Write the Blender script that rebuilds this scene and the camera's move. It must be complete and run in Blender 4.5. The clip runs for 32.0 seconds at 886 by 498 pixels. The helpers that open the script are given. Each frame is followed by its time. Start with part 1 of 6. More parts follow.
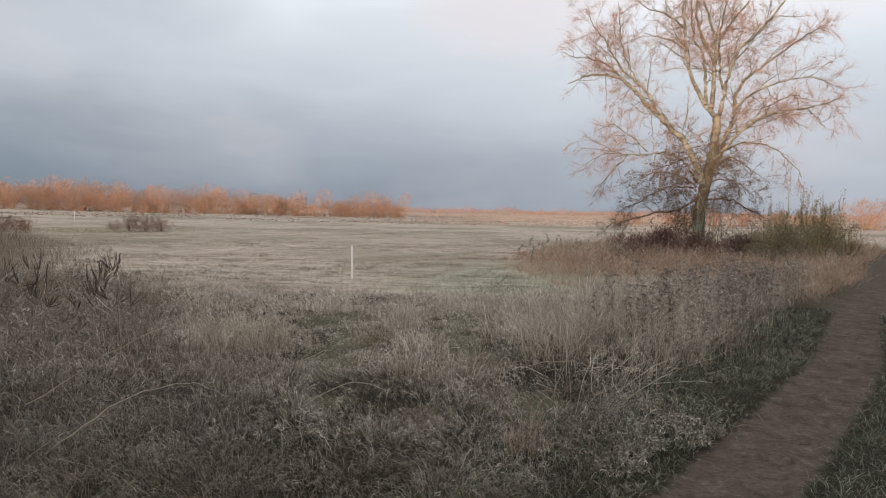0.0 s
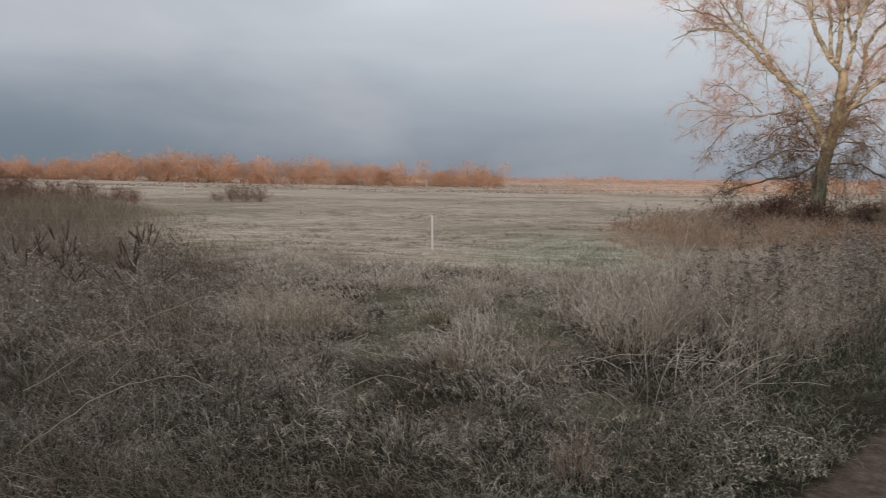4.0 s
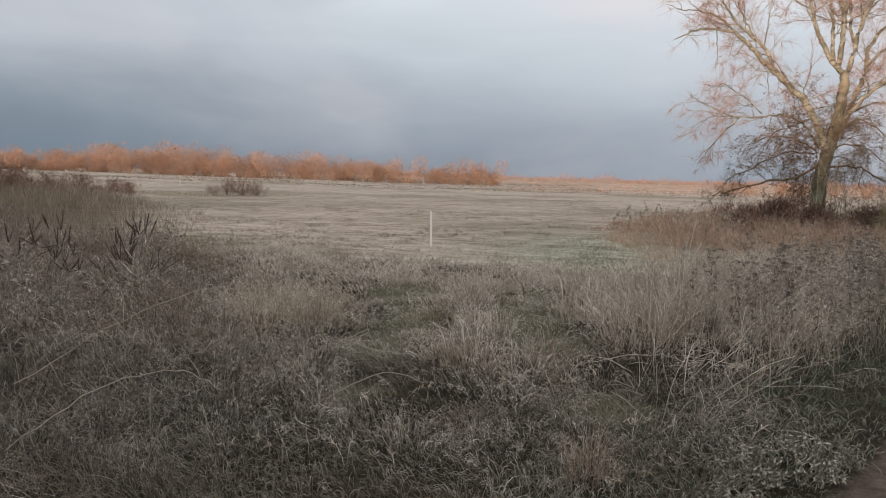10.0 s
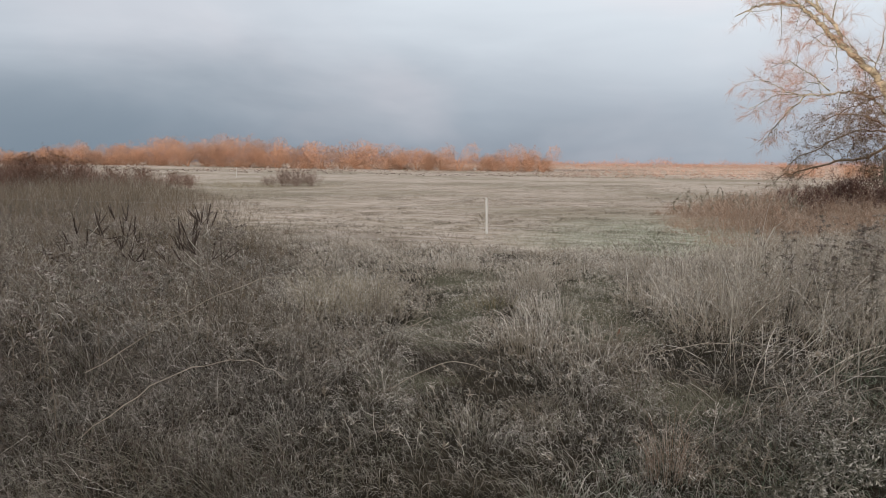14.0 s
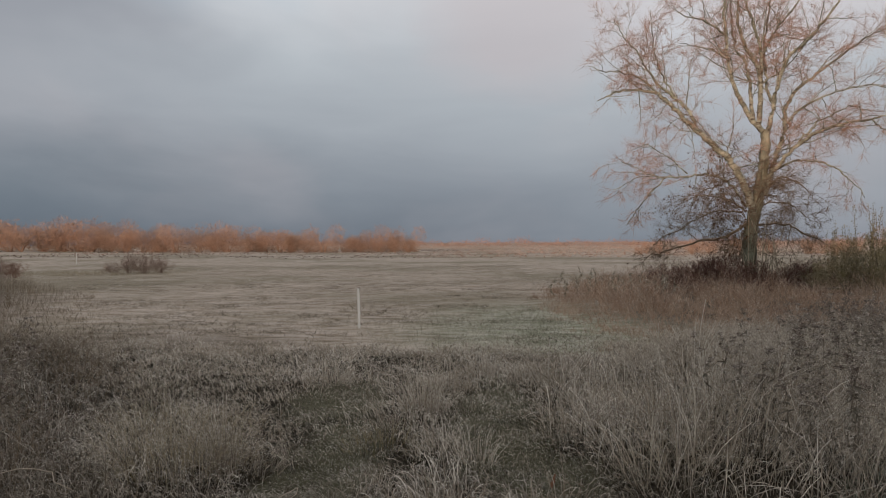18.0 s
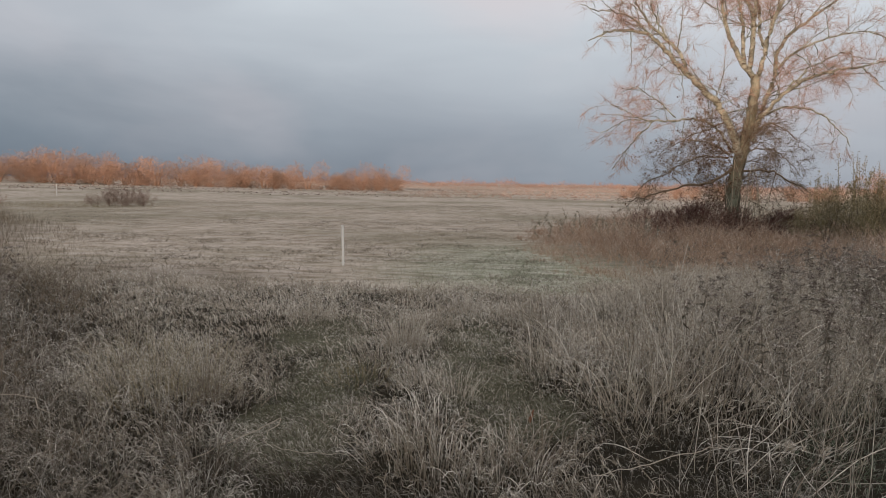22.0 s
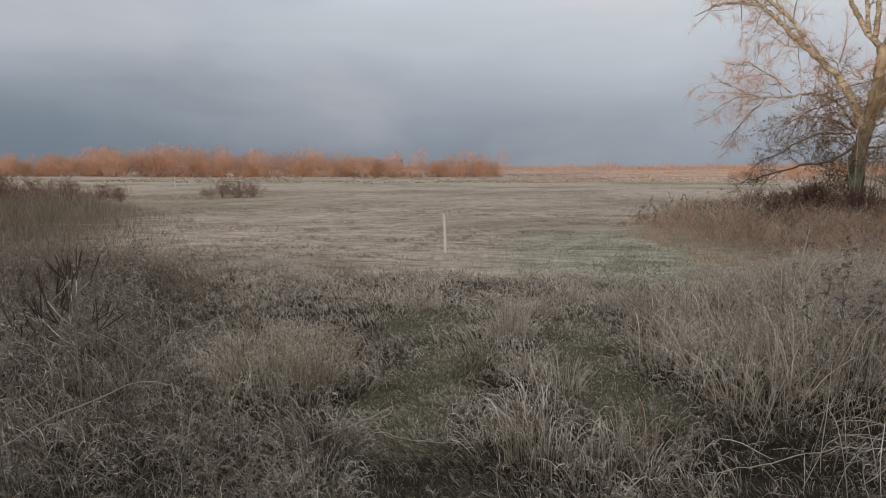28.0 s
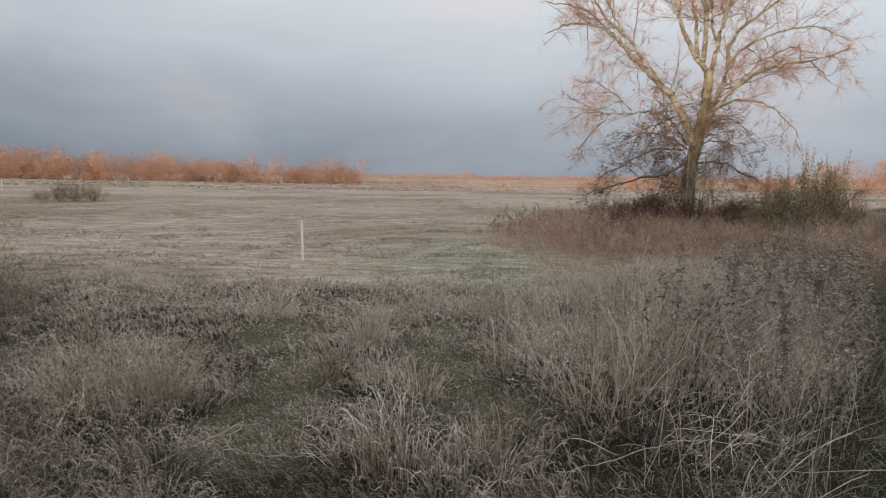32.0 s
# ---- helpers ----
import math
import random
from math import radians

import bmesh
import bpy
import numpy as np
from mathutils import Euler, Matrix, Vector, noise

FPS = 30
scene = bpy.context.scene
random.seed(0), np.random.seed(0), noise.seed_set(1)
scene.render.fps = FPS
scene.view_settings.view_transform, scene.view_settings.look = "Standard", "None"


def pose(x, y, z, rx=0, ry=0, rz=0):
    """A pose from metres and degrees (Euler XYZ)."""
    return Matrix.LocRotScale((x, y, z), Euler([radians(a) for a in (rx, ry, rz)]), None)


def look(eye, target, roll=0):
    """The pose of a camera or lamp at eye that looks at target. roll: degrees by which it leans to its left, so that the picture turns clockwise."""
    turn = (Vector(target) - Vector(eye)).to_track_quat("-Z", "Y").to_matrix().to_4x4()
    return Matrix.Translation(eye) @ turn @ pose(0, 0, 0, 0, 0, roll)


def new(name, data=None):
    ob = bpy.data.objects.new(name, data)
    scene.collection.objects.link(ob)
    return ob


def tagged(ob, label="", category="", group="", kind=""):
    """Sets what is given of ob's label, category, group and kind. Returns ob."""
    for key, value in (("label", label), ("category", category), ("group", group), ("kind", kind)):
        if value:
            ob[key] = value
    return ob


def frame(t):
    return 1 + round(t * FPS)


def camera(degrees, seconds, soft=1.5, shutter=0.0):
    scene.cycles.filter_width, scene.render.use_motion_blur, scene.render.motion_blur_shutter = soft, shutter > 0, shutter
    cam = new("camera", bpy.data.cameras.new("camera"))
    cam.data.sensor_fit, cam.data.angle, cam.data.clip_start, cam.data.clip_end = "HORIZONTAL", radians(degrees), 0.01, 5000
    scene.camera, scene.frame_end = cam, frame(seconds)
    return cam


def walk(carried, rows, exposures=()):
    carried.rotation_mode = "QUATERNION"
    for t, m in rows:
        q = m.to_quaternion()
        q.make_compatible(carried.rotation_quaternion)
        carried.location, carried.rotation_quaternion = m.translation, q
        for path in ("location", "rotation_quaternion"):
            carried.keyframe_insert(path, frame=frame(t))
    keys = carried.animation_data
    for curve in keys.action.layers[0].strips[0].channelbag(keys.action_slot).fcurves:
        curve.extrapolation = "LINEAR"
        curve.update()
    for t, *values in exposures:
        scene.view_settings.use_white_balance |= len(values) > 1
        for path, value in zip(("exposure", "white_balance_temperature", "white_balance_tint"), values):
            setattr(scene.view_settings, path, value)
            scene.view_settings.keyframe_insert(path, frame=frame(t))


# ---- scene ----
cam = camera(62.8, 32.0, 1.0, 0.2)
PATH = [
    (0, (0.316, -0.239, 1.735), (0.298, 1.758, 1.627), 0.9),
    (0.5, (0.442, 0.078, 1.697), (0.353, 2.072, 1.562), -0.6),
    (1, (0.531, 0.337, 1.661), (0.189, 2.305, 1.562), 0.3),
    (1.5, (0.579, 0.491, 1.704), (0.022, 2.412, 1.713), 0.0),
    (2, (0.595, 0.594, 1.713), (-0.081, 2.476, 1.676), -0.4),
    (2.5, (0.63, 0.667, 1.722), (-0.072, 2.538, 1.652), -0.2),
    (3, (0.65, 0.684, 1.724), (-0.058, 2.551, 1.608), -0.4),
    (3.5, (0.683, 0.699, 1.718), (0.112, 2.61, 1.57), -0.1),
    (4, (0.687, 0.784, 1.689), (0.393, 2.753, 1.495), 0.5),
    (4.5, (0.67, 0.853, 1.676), (0.524, 2.838, 1.476), 1.5),
    (6.5, (0.624, 0.946, 1.646), (0.489, 2.93, 1.432), 0.6),
    (7, (0.631, 0.954, 1.648), (0.515, 2.938, 1.428), 0.7),
    (7.5, (0.627, 0.949, 1.646), (0.525, 2.935, 1.427), 1.1),
    (8, (0.625, 0.941, 1.649), (0.509, 2.926, 1.438), 0.6),
    (8.5, (0.624, 0.938, 1.651), (0.494, 2.921, 1.423), 0.6),
    (9, (0.627, 0.931, 1.638), (0.459, 2.911, 1.416), 0.4),
    (9.5, (0.604, 0.933, 1.642), (0.367, 2.905, 1.409), 0.1),
    (10, (0.588, 0.917, 1.653), (0.307, 2.887, 1.452), 1.4),
    (10.5, (0.589, 0.933, 1.658), (0.294, 2.901, 1.457), 1.4),
    (11, (0.622, 0.961, 1.638), (0.398, 2.931, 1.378), 1.4),
    (11.5, (0.616, 0.948, 1.623), (0.408, 2.919, 1.354), 1.3),
    (12, (0.617, 0.973, 1.612), (0.411, 2.939, 1.308), 1.3),
    (12.5, (0.613, 0.971, 1.619), (0.367, 2.932, 1.312), 0.6),
    (13, (0.607, 0.958, 1.611), (0.324, 2.914, 1.303), 0.5),
    (13.5, (0.551, 0.951, 1.627), (0.134, 2.889, 1.362), 0.4),
    (15.5, (0.282, 2.035, 1.609), (-0.098, 3.99, 1.433), -0.9),
    (16, (0.223, 2.413, 1.676), (-0.088, 4.389, 1.656), 0.1),
    (16.5, (0.149, 2.591, 1.708), (-0.082, 4.578, 1.72), 1.4),
    (17, (0.077, 2.731, 1.746), (0.027, 4.73, 1.767), -0.6),
    (17.5, (0.055, 2.753, 1.751), (-0.003, 4.752, 1.752), -0.8),
    (18, (0.07, 2.76, 1.747), (0.014, 4.759, 1.73), -0.4),
    (18.5, (0.071, 2.75, 1.751), (0.001, 4.749, 1.714), -0.7),
    (19, (0.066, 2.777, 1.729), (-0.03, 4.77, 1.595), -0.6),
    (19.5, (0.037, 2.78, 1.726), (-0.134, 4.767, 1.584), 0.2),
    (20, (0.042, 2.783, 1.725), (-0.143, 4.768, 1.568), 0.1),
    (20.5, (0.055, 2.77, 1.725), (-0.1, 4.757, 1.561), 0.2),
    (21, (0.064, 2.768, 1.73), (-0.046, 4.757, 1.559), 0.1),
    (21.5, (0.08, 2.77, 1.706), (0.03, 4.761, 1.532), 0.5),
    (22, (0.068, 2.772, 1.728), (0.055, 4.764, 1.546), 0.9),
    (22.5, (0.059, 2.771, 1.711), (-0.027, 4.762, 1.539), 0.3),
    (23, (0.014, 2.787, 1.702), (-0.2, 4.769, 1.542), 0.4),
    (23.5, (-0.013, 2.774, 1.728), (-0.366, 4.739, 1.614), -0.2),
    (24, (-0.02, 2.752, 1.798), (-0.342, 4.723, 1.899), -0.0),
    (24.5, (0.005, 2.734, 1.808), (-0.304, 4.703, 1.979), -1.0),
    (26.5, (0.013, 2.74, 1.78), (-0.271, 4.718, 1.704), -1.1),
    (27, (0.004, 2.742, 1.8), (-0.296, 4.716, 1.686), -1.1),
    (27.5, (0.006, 2.757, 1.782), (-0.292, 4.727, 1.609), -0.9),
    (28, (0.018, 2.755, 1.766), (-0.266, 4.722, 1.544), -0.5),
    (28.5, (-0.022, 2.776, 1.77), (-0.336, 4.734, 1.509), -0.6),
    (29, (-0.011, 2.767, 1.761), (-0.301, 4.729, 1.5), 0.1),
    (29.5, (0.004, 2.788, 1.757), (-0.131, 4.768, 1.508), 1.2),
    (30, (0.002, 2.788, 1.768), (-0.104, 4.772, 1.541), 1.2),
    (30.5, (-0.001, 2.779, 1.746), (-0.079, 4.768, 1.548), 0.9),
    (31, (0.008, 2.761, 1.76), (-0.117, 4.746, 1.549), 1.2),
    (31.5, (0.019, 2.785, 1.77), (-0.041, 4.773, 1.555), 1.2),
    (32, (0.037, 2.814, 1.755), (0.136, 4.801, 1.554), 0.6),
]
EXPOSURES = [(0, 0.28), (1, -0.03), (2, -0.26), (3, -0.16), (4, 0.06), (6.5, 0.2), (9, 0.22), (10, 0.22), (11, 0.22), (12, 0.31), (13, 0.41), (15.5, 0.2), (16, -0.06), (17, -0.38), (18, -0.38), (19, -0.25), (20, -0.12), (22, 0.0), (23.3, 0.06), (24, -0.36), (24.5, -0.66), (26.5, -0.27), (27.5, -0.06), (28.5, 0.07), (30, 0.17), (32, 0.14)]
walk(cam, [(t, look(eye, target, roll)) for t, eye, target, roll in PATH], EXPOSURES)

# ---- light ----
SUN_DIR = Vector((-0.42, -0.90, 0.0500)).normalized()      # towards the sun: low, behind and a little to one side
sun_data = bpy.data.lights.new("sun", "SUN")
sun_data.energy, sun_data.angle, sun_data.color = 3.4, radians(1.0), (1.0, 0.60, 0.43)
sun = new("sun", sun_data)
sun.matrix_world = look((0, -60, 60), Vector((0, -60, 60)) - SUN_DIR)

world = bpy.data.worlds.new("dawn_sky")
scene.world = world
world.use_nodes = True


class Nodes:
    """A small wrapper to write node trees in one line a node."""

    def __init__(self, tree):
        self.tree = tree

    def add(self, kind, **sets):
        n = self.tree.nodes.new(kind)
        for k, v in sets.items():
            if k == "op":
                n.operation = v
            elif k == "blend":
                n.blend_type = v
            elif k == "dtype":
                n.data_type = v
            elif k == "attr":
                n.attribute_name = v
        return n

    def link(self, a, b):
        self.tree.links.new(a, b)

    def put(self, v, sock):
        if isinstance(v, (int, float)):
            sock.default_value = v
        elif isinstance(v, tuple):
            sock.default_value = v if len(v) != 3 or sock.type == "VECTOR" else (*v, 1)
        else:
            self.link(v, sock)

    def math(self, op, a, b=0.0, clamp=False):
        n = self.add("ShaderNodeMath", op=op)
        n.use_clamp = clamp
        self.put(a, n.inputs[0]), self.put(b, n.inputs[1])
        return n.outputs[0]

    def mix(self, f, a, b, blend="MIX"):
        n = self.add("ShaderNodeMix", dtype="RGBA", blend=blend)
        self.put(f, n.inputs[0]), self.put(a, n.inputs[6]), self.put(b, n.inputs[7])
        return n.outputs[2]

    def noise(self, vec, scale, detail=4.0, rough=0.55, distort=0.0):
        n = self.add("ShaderNodeTexNoise")
        if vec is not None:
            self.link(vec, n.inputs["Vector"])
        n.inputs["Scale"].default_value, n.inputs["Detail"].default_value = scale, detail
        n.inputs["Roughness"].default_value, n.inputs["Distortion"].default_value = rough, distort
        return n.outputs["Fac"]

    def scaled(self, vec, s):
        n = self.add("ShaderNodeMapping")
        self.link(vec, n.inputs["Vector"])
        n.inputs["Scale"].default_value = s
        return n.outputs[0]

    def smooth(self, v, lo, hi, a=0.0, b=1.0):
        n = self.add("ShaderNodeMapRange")
        n.interpolation_type = "SMOOTHSTEP"
        self.put(v, n.inputs[0])
        for i, x in enumerate((lo, hi, a, b)):
            n.inputs[i + 1].default_value = x
        return n.outputs[0]

    def ramp(self, v, stops):
        n = self.add("ShaderNodeValToRGB")
        els = n.color_ramp.elements
        while len(els) < len(stops):
            els.new(0.5)
        for e, (p, c) in zip(els, stops):
            e.position, e.color = p, (*c, 1)
        self.put(v, n.inputs[0])
        return n.outputs[0]


def sky():
    k = Nodes(world.node_tree)
    out, bg = world.node_tree.nodes["World Output"], world.node_tree.nodes["Background"]
    way = k.add("ShaderNodeTexCoord").outputs["Generated"]
    sep = k.add("ShaderNodeSeparateXYZ")
    k.link(way, sep.inputs[0])
    x, y, z = sep.outputs
    clear = k.add("ShaderNodeTexSky")
    clear.sky_type, clear.sun_disc = "NISHITA", False
    clear.sun_elevation = math.asin(SUN_DIR.z)
    clear.sun_rotation = math.atan2(SUN_DIR.x, SUN_DIR.y)
    blue = k.mix(1.0, clear.outputs[0], (0.09, 0.09, 0.09), "MULTIPLY")
    blue = k.mix(1.0, blue, (0.44, 0.58, 0.72), "ADD")
    streak = k.noise(k.scaled(way, (1.6, 1.6, 6.0)), 1.7, 5.0, 0.52, 0.4)
    puff = k.noise(k.scaled(way, (2.4, 2.4, 4.0)), 1.3, 4.0, 0.5, 0.2)
    lift = k.math("ADD", z, k.math("MULTIPLY", k.math("SUBTRACT", streak, 0.5), 0.13))
    side = k.smooth(x, -0.30, 0.50)
    lift = k.math("ADD", lift, k.math("MULTIPLY", side, 0.050))
    deck = k.ramp(lift, [(0.0, (0.212, 0.246, 0.292)), (0.07, (0.312, 0.350, 0.402)), (0.15, (0.442, 0.484, 0.536)),
                         (0.25, (0.60, 0.650, 0.70)), (0.34, (0.82, 0.850, 0.895)), (0.42, (0.96, 0.965, 1.0)), (0.75, (0.65, 0.64, 0.68))])
    wob = k.math("MULTIPLY", k.math("SUBTRACT", puff, 0.5), 0.5)
    high = k.smooth(k.math("ADD", z, wob), 0.16, 0.34)
    pink = k.math("MULTIPLY", high, k.smooth(k.math("ADD", x, wob), -0.08, 0.12, 0.06, 0.62))
    pink = k.math("MAXIMUM", pink, k.math("MULTIPLY", k.smooth(puff, 0.44, 0.78), 0.30))
    deck = k.mix(pink, deck, (0.68, 0.612, 0.635))
    dusk = k.math("MULTIPLY", k.smooth(x, 0.0, -0.48), k.smooth(lift, 0.20, 0.0))
    deck = k.mix(k.math("MULTIPLY", dusk, 0.75), deck, (0.135, 0.180, 0.225))
    grey = k.math("MULTIPLY", k.smooth(k.math("ADD", x, wob), -0.24, -0.50), k.smooth(z, 0.08, 0.30))
    deck = k.mix(k.math("MULTIPLY", grey, 0.85), deck, (0.365, 0.388, 0.440))
    gap = k.add("ShaderNodeVectorMath", op="DISTANCE")
    k.link(k.scaled(way, (1.0, 0.2, 2.2)), gap.inputs[0])
    gap.inputs[1].default_value = (-0.27, 0.18, 0.93)
    hole = k.smooth(k.math("ADD", gap.outputs["Value"], k.math("MULTIPLY", wob, 0.9)), 0.30, 0.06)
    deck = k.mix(k.math("MULTIPLY", hole, 0.85), deck, blue)
    rear = k.smooth(y, 0.0, -0.9)
    deck = k.mix(k.math("MULTIPLY", rear, 0.9), deck, (0.78, 0.71, 0.63))
    k.link(deck, bg.inputs[0])
    bg.inputs[1].default_value = 1.0
    k.link(bg.outputs[0], out.inputs[0])


sky()


# ---- materials ----
def matter(name, rough=0.85, spec=0.25):
    m = bpy.data.materials.new(name)
    m.use_nodes = True
    k = Nodes(m.node_tree)
    b = m.node_tree.nodes["Principled BSDF"]
    b.inputs["Roughness"].default_value = rough
    b.inputs["Specular IOR Level"].default_value = spec
    return m, k, b


def bumped(k, b, height, strength=0.4, distance=0.01):
    n = k.add("ShaderNodeBump")
    n.inputs["Strength"].default_value, n.inputs["Distance"].default_value = strength, distance
    k.link(height, n.inputs["Height"])
    k.link(n.outputs[0], b.inputs["Normal"])


FROST = (0.82, 0.79, 0.72)


def blade_matter(name, tones, frost, patch=1.0, low=0.25, vary=1.0):
    """Dry or green blades: tones that drift from patch to patch and a little from blade to blade, rimed all over and
    most at the tips. The barer feet also darken the clumps inside, as shade would.
    """
    m, k, b = matter(name, 0.85, 0.15)
    geo = k.add("ShaderNodeNewGeometry")
    rnd, pos = geo.outputs["Random Per Island"], geo.outputs["Position"]
    drift = k.math("ADD", k.math("MULTIPLY", k.noise(pos, 0.9, 3.0), 0.6), k.math("MULTIPLY", k.noise(pos, 4.5, 2.0), 0.4))
    f = k.math("ADD", k.math("MULTIPLY", rnd, 0.15 + 0.30 * vary), k.math("MULTIPLY", k.smooth(drift, 0.36, 0.64), (0.85 - 0.30 * vary) * patch), True)
    col = k.ramp(f, [(i / (len(tones) - 1), c) for i, c in enumerate(tones)])
    tip = k.add("ShaderNodeAttribute", attr="tip").outputs["Fac"]
    rime = k.smooth(k.noise(pos, 26.0, 2.0), 0.25, 0.70, 0.35, 1.0)
    where = k.math("MULTIPLY", k.smooth(k.noise(pos, 1.3, 3.0), 0.34, 0.66, 0.50, 1.30), k.smooth(k.noise(pos, 5.5, 2.0), 0.32, 0.66, 1 - 0.6 * (1 - vary), 1 + 0.6 * (1 - vary)))
    amount = k.math("MULTIPLY", k.math("MULTIPLY", k.smooth(tip, 0.05, 0.95, low, 1.0), rime), k.math("MULTIPLY", where, frost))
    some = k.smooth(k.math("FRACT", k.math("MULTIPLY", rnd, 7.31)), 0.20, 0.90, 1 - 0.80 * vary, 1 + 0.45 * vary)
    k.link(k.mix(k.math("MULTIPLY", amount, some, True), col, FROST), b.inputs["Base Color"])
    return m


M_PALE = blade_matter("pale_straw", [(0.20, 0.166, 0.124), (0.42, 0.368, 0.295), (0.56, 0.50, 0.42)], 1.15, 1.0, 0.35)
M_SHORT = blade_matter("short_grass", [(0.060, 0.064, 0.035), (0.106, 0.101, 0.062), (0.155, 0.137, 0.096), (0.21, 0.185, 0.14)], 0.60)
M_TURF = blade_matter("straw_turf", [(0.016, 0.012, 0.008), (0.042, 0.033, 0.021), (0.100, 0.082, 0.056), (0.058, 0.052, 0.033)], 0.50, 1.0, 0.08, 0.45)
M_GREENTURF = blade_matter("green_turf", [(0.056, 0.064, 0.036), (0.106, 0.108, 0.068), (0.168, 0.166, 0.114), (0.14, 0.126, 0.076)], 0.58, 1.0, 0.18, 0.45)
M_DEAD = blade_matter("dead_straw", [(0.027, 0.020, 0.013), (0.078, 0.061, 0.041), (0.200, 0.161, 0.112)], 0.76, 1.0, 0.06, 0.45)
M_DARKSTRAW = blade_matter("dark_straw", [(0.019, 0.014, 0.009), (0.050, 0.037, 0.026), (0.130, 0.101, 0.075)], 0.40, 1.0, 0.10, 0.45)
M_PINKSTRAW = blade_matter("reddish_straw", [(0.20, 0.125, 0.088), (0.32, 0.215, 0.155), (0.40, 0.29, 0.22)], 0.60)
M_FIELD = blade_matter("meadow_blades", [(0.130, 0.106, 0.066), (0.260, 0.215, 0.158), (0.42, 0.360, 0.29), (0.56, 0.50, 0.425)], 0.90)
M_GREENER = blade_matter("greener_blades", [(0.13, 0.155, 0.085), (0.26, 0.280, 0.190), (0.42, 0.42, 0.335)], 1.0)
M_GREEN = blade_matter("verge_blades", [(0.042, 0.070, 0.039), (0.080, 0.115, 0.070), (0.135, 0.174, 0.118)], 0.50)
M_BROWN = blade_matter("brown_weeds", [(0.023, 0.017, 0.012), (0.070, 0.053, 0.038), (0.170, 0.136, 0.104)], 0.45, 1.0, 0.10, 0.45)
M_MAT = blade_matter("matted_blades", [(0.070, 0.060, 0.036), (0.120, 0.100, 0.066), (0.185, 0.155, 0.113)], 0.45)
M_PASTURE = blade_matter("rough_pasture", [(0.105, 0.078, 0.047), (0.19, 0.148, 0.100), (0.29, 0.238, 0.172)], 0.40)
M_RIMED = blade_matter("rimed_straw", [(0.110, 0.087, 0.062), (0.220, 0.182, 0.136), (0.33, 0.285, 0.22)], 1.15, 1.0, 0.22)
M_RUSSET = blade_matter("russet_weeds", [(0.21, 0.124, 0.082), (0.42, 0.278, 0.190), (0.60, 0.455, 0.345)], 0.52)
M_GREY = blade_matter("grey_weeds", [(0.085, 0.070, 0.055), (0.175, 0.147, 0.118), (0.30, 0.258, 0.212)], 0.95)
M_PLUME = blade_matter("plume_grass", [(0.22, 0.184, 0.138), (0.42, 0.364, 0.288), (0.53, 0.47, 0.385)], 1.25, 1.0, 0.2)
M_YELLOW = blade_matter("yellow_straw", [(0.15, 0.125, 0.060), (0.26, 0.222, 0.120), (0.36, 0.315, 0.20)], 0.45)
M_HAZE = blade_matter("hazy_straw", [(0.20, 0.162, 0.092), (0.37, 0.316, 0.205), (0.49, 0.433, 0.305)], 1.05, 1.0, 0.04)
M_FARWOOD = blade_matter("far_twigs", [(0.26, 0.180, 0.150), (0.37, 0.265, 0.220), (0.46, 0.34, 0.285)], 0.02)
M_FARLIT = blade_matter("far_lit_blades", [(0.24, 0.192, 0.165), (0.34, 0.280, 0.245), (0.44, 0.37, 0.33)], 0.3)


def plain_matter(name, tones, scale, rough=0.85, bump=0.4, dist=0.01, stretch=(1, 1, 1), detail=6.0):
    m, k, b = matter(name, rough)
    pos = k.scaled(k.add("ShaderNodeTexCoord").outputs["Object"], stretch)
    n = k.noise(pos, scale, detail, 0.62, 0.3)
    fine = k.noise(pos, scale * 9, 4.0, 0.6)
    f = k.math("ADD", k.math("MULTIPLY", k.smooth(n, 0.25, 0.75), 0.7), k.math("MULTIPLY", fine, 0.3))
    k.link(k.ramp(f, [(i / (len(tones) - 1), c) for i, c in enumerate(tones)]), b.inputs["Base Color"])
    bumped(k, b, k.math("ADD", n, k.math("MULTIPLY", fine, 0.4)), bump, dist)
    return m




def limb_bark():
    """Pale smooth poplar bark with dark scars and rings."""
    m, k, b = matter("pale_bark", 0.9)
    pos = k.add("ShaderNodeTexCoord").outputs["Object"]
    n = k.noise(pos, 2.5, 6.0, 0.65, 0.4)
    col = k.ramp(n, [(0.28, (0.105, 0.115, 0.092)), (0.45, (0.245, 0.275, 0.222)), (0.62, (0.45, 0.495, 0.42))])
    scars = k.noise(k.scaled(pos, (2.0, 2.0, 4.0)), 2.2, 6.0, 0.75, 1.2)
    col = k.mix(k.smooth(scars, 0.49, 0.60, 0.0, 0.88), col, (0.075, 0.060, 0.045))
    k.link(col, b.inputs["Base Color"])
    bumped(k, b, k.math("SUBTRACT", n, scars), 0.6, 0.02)
    return m


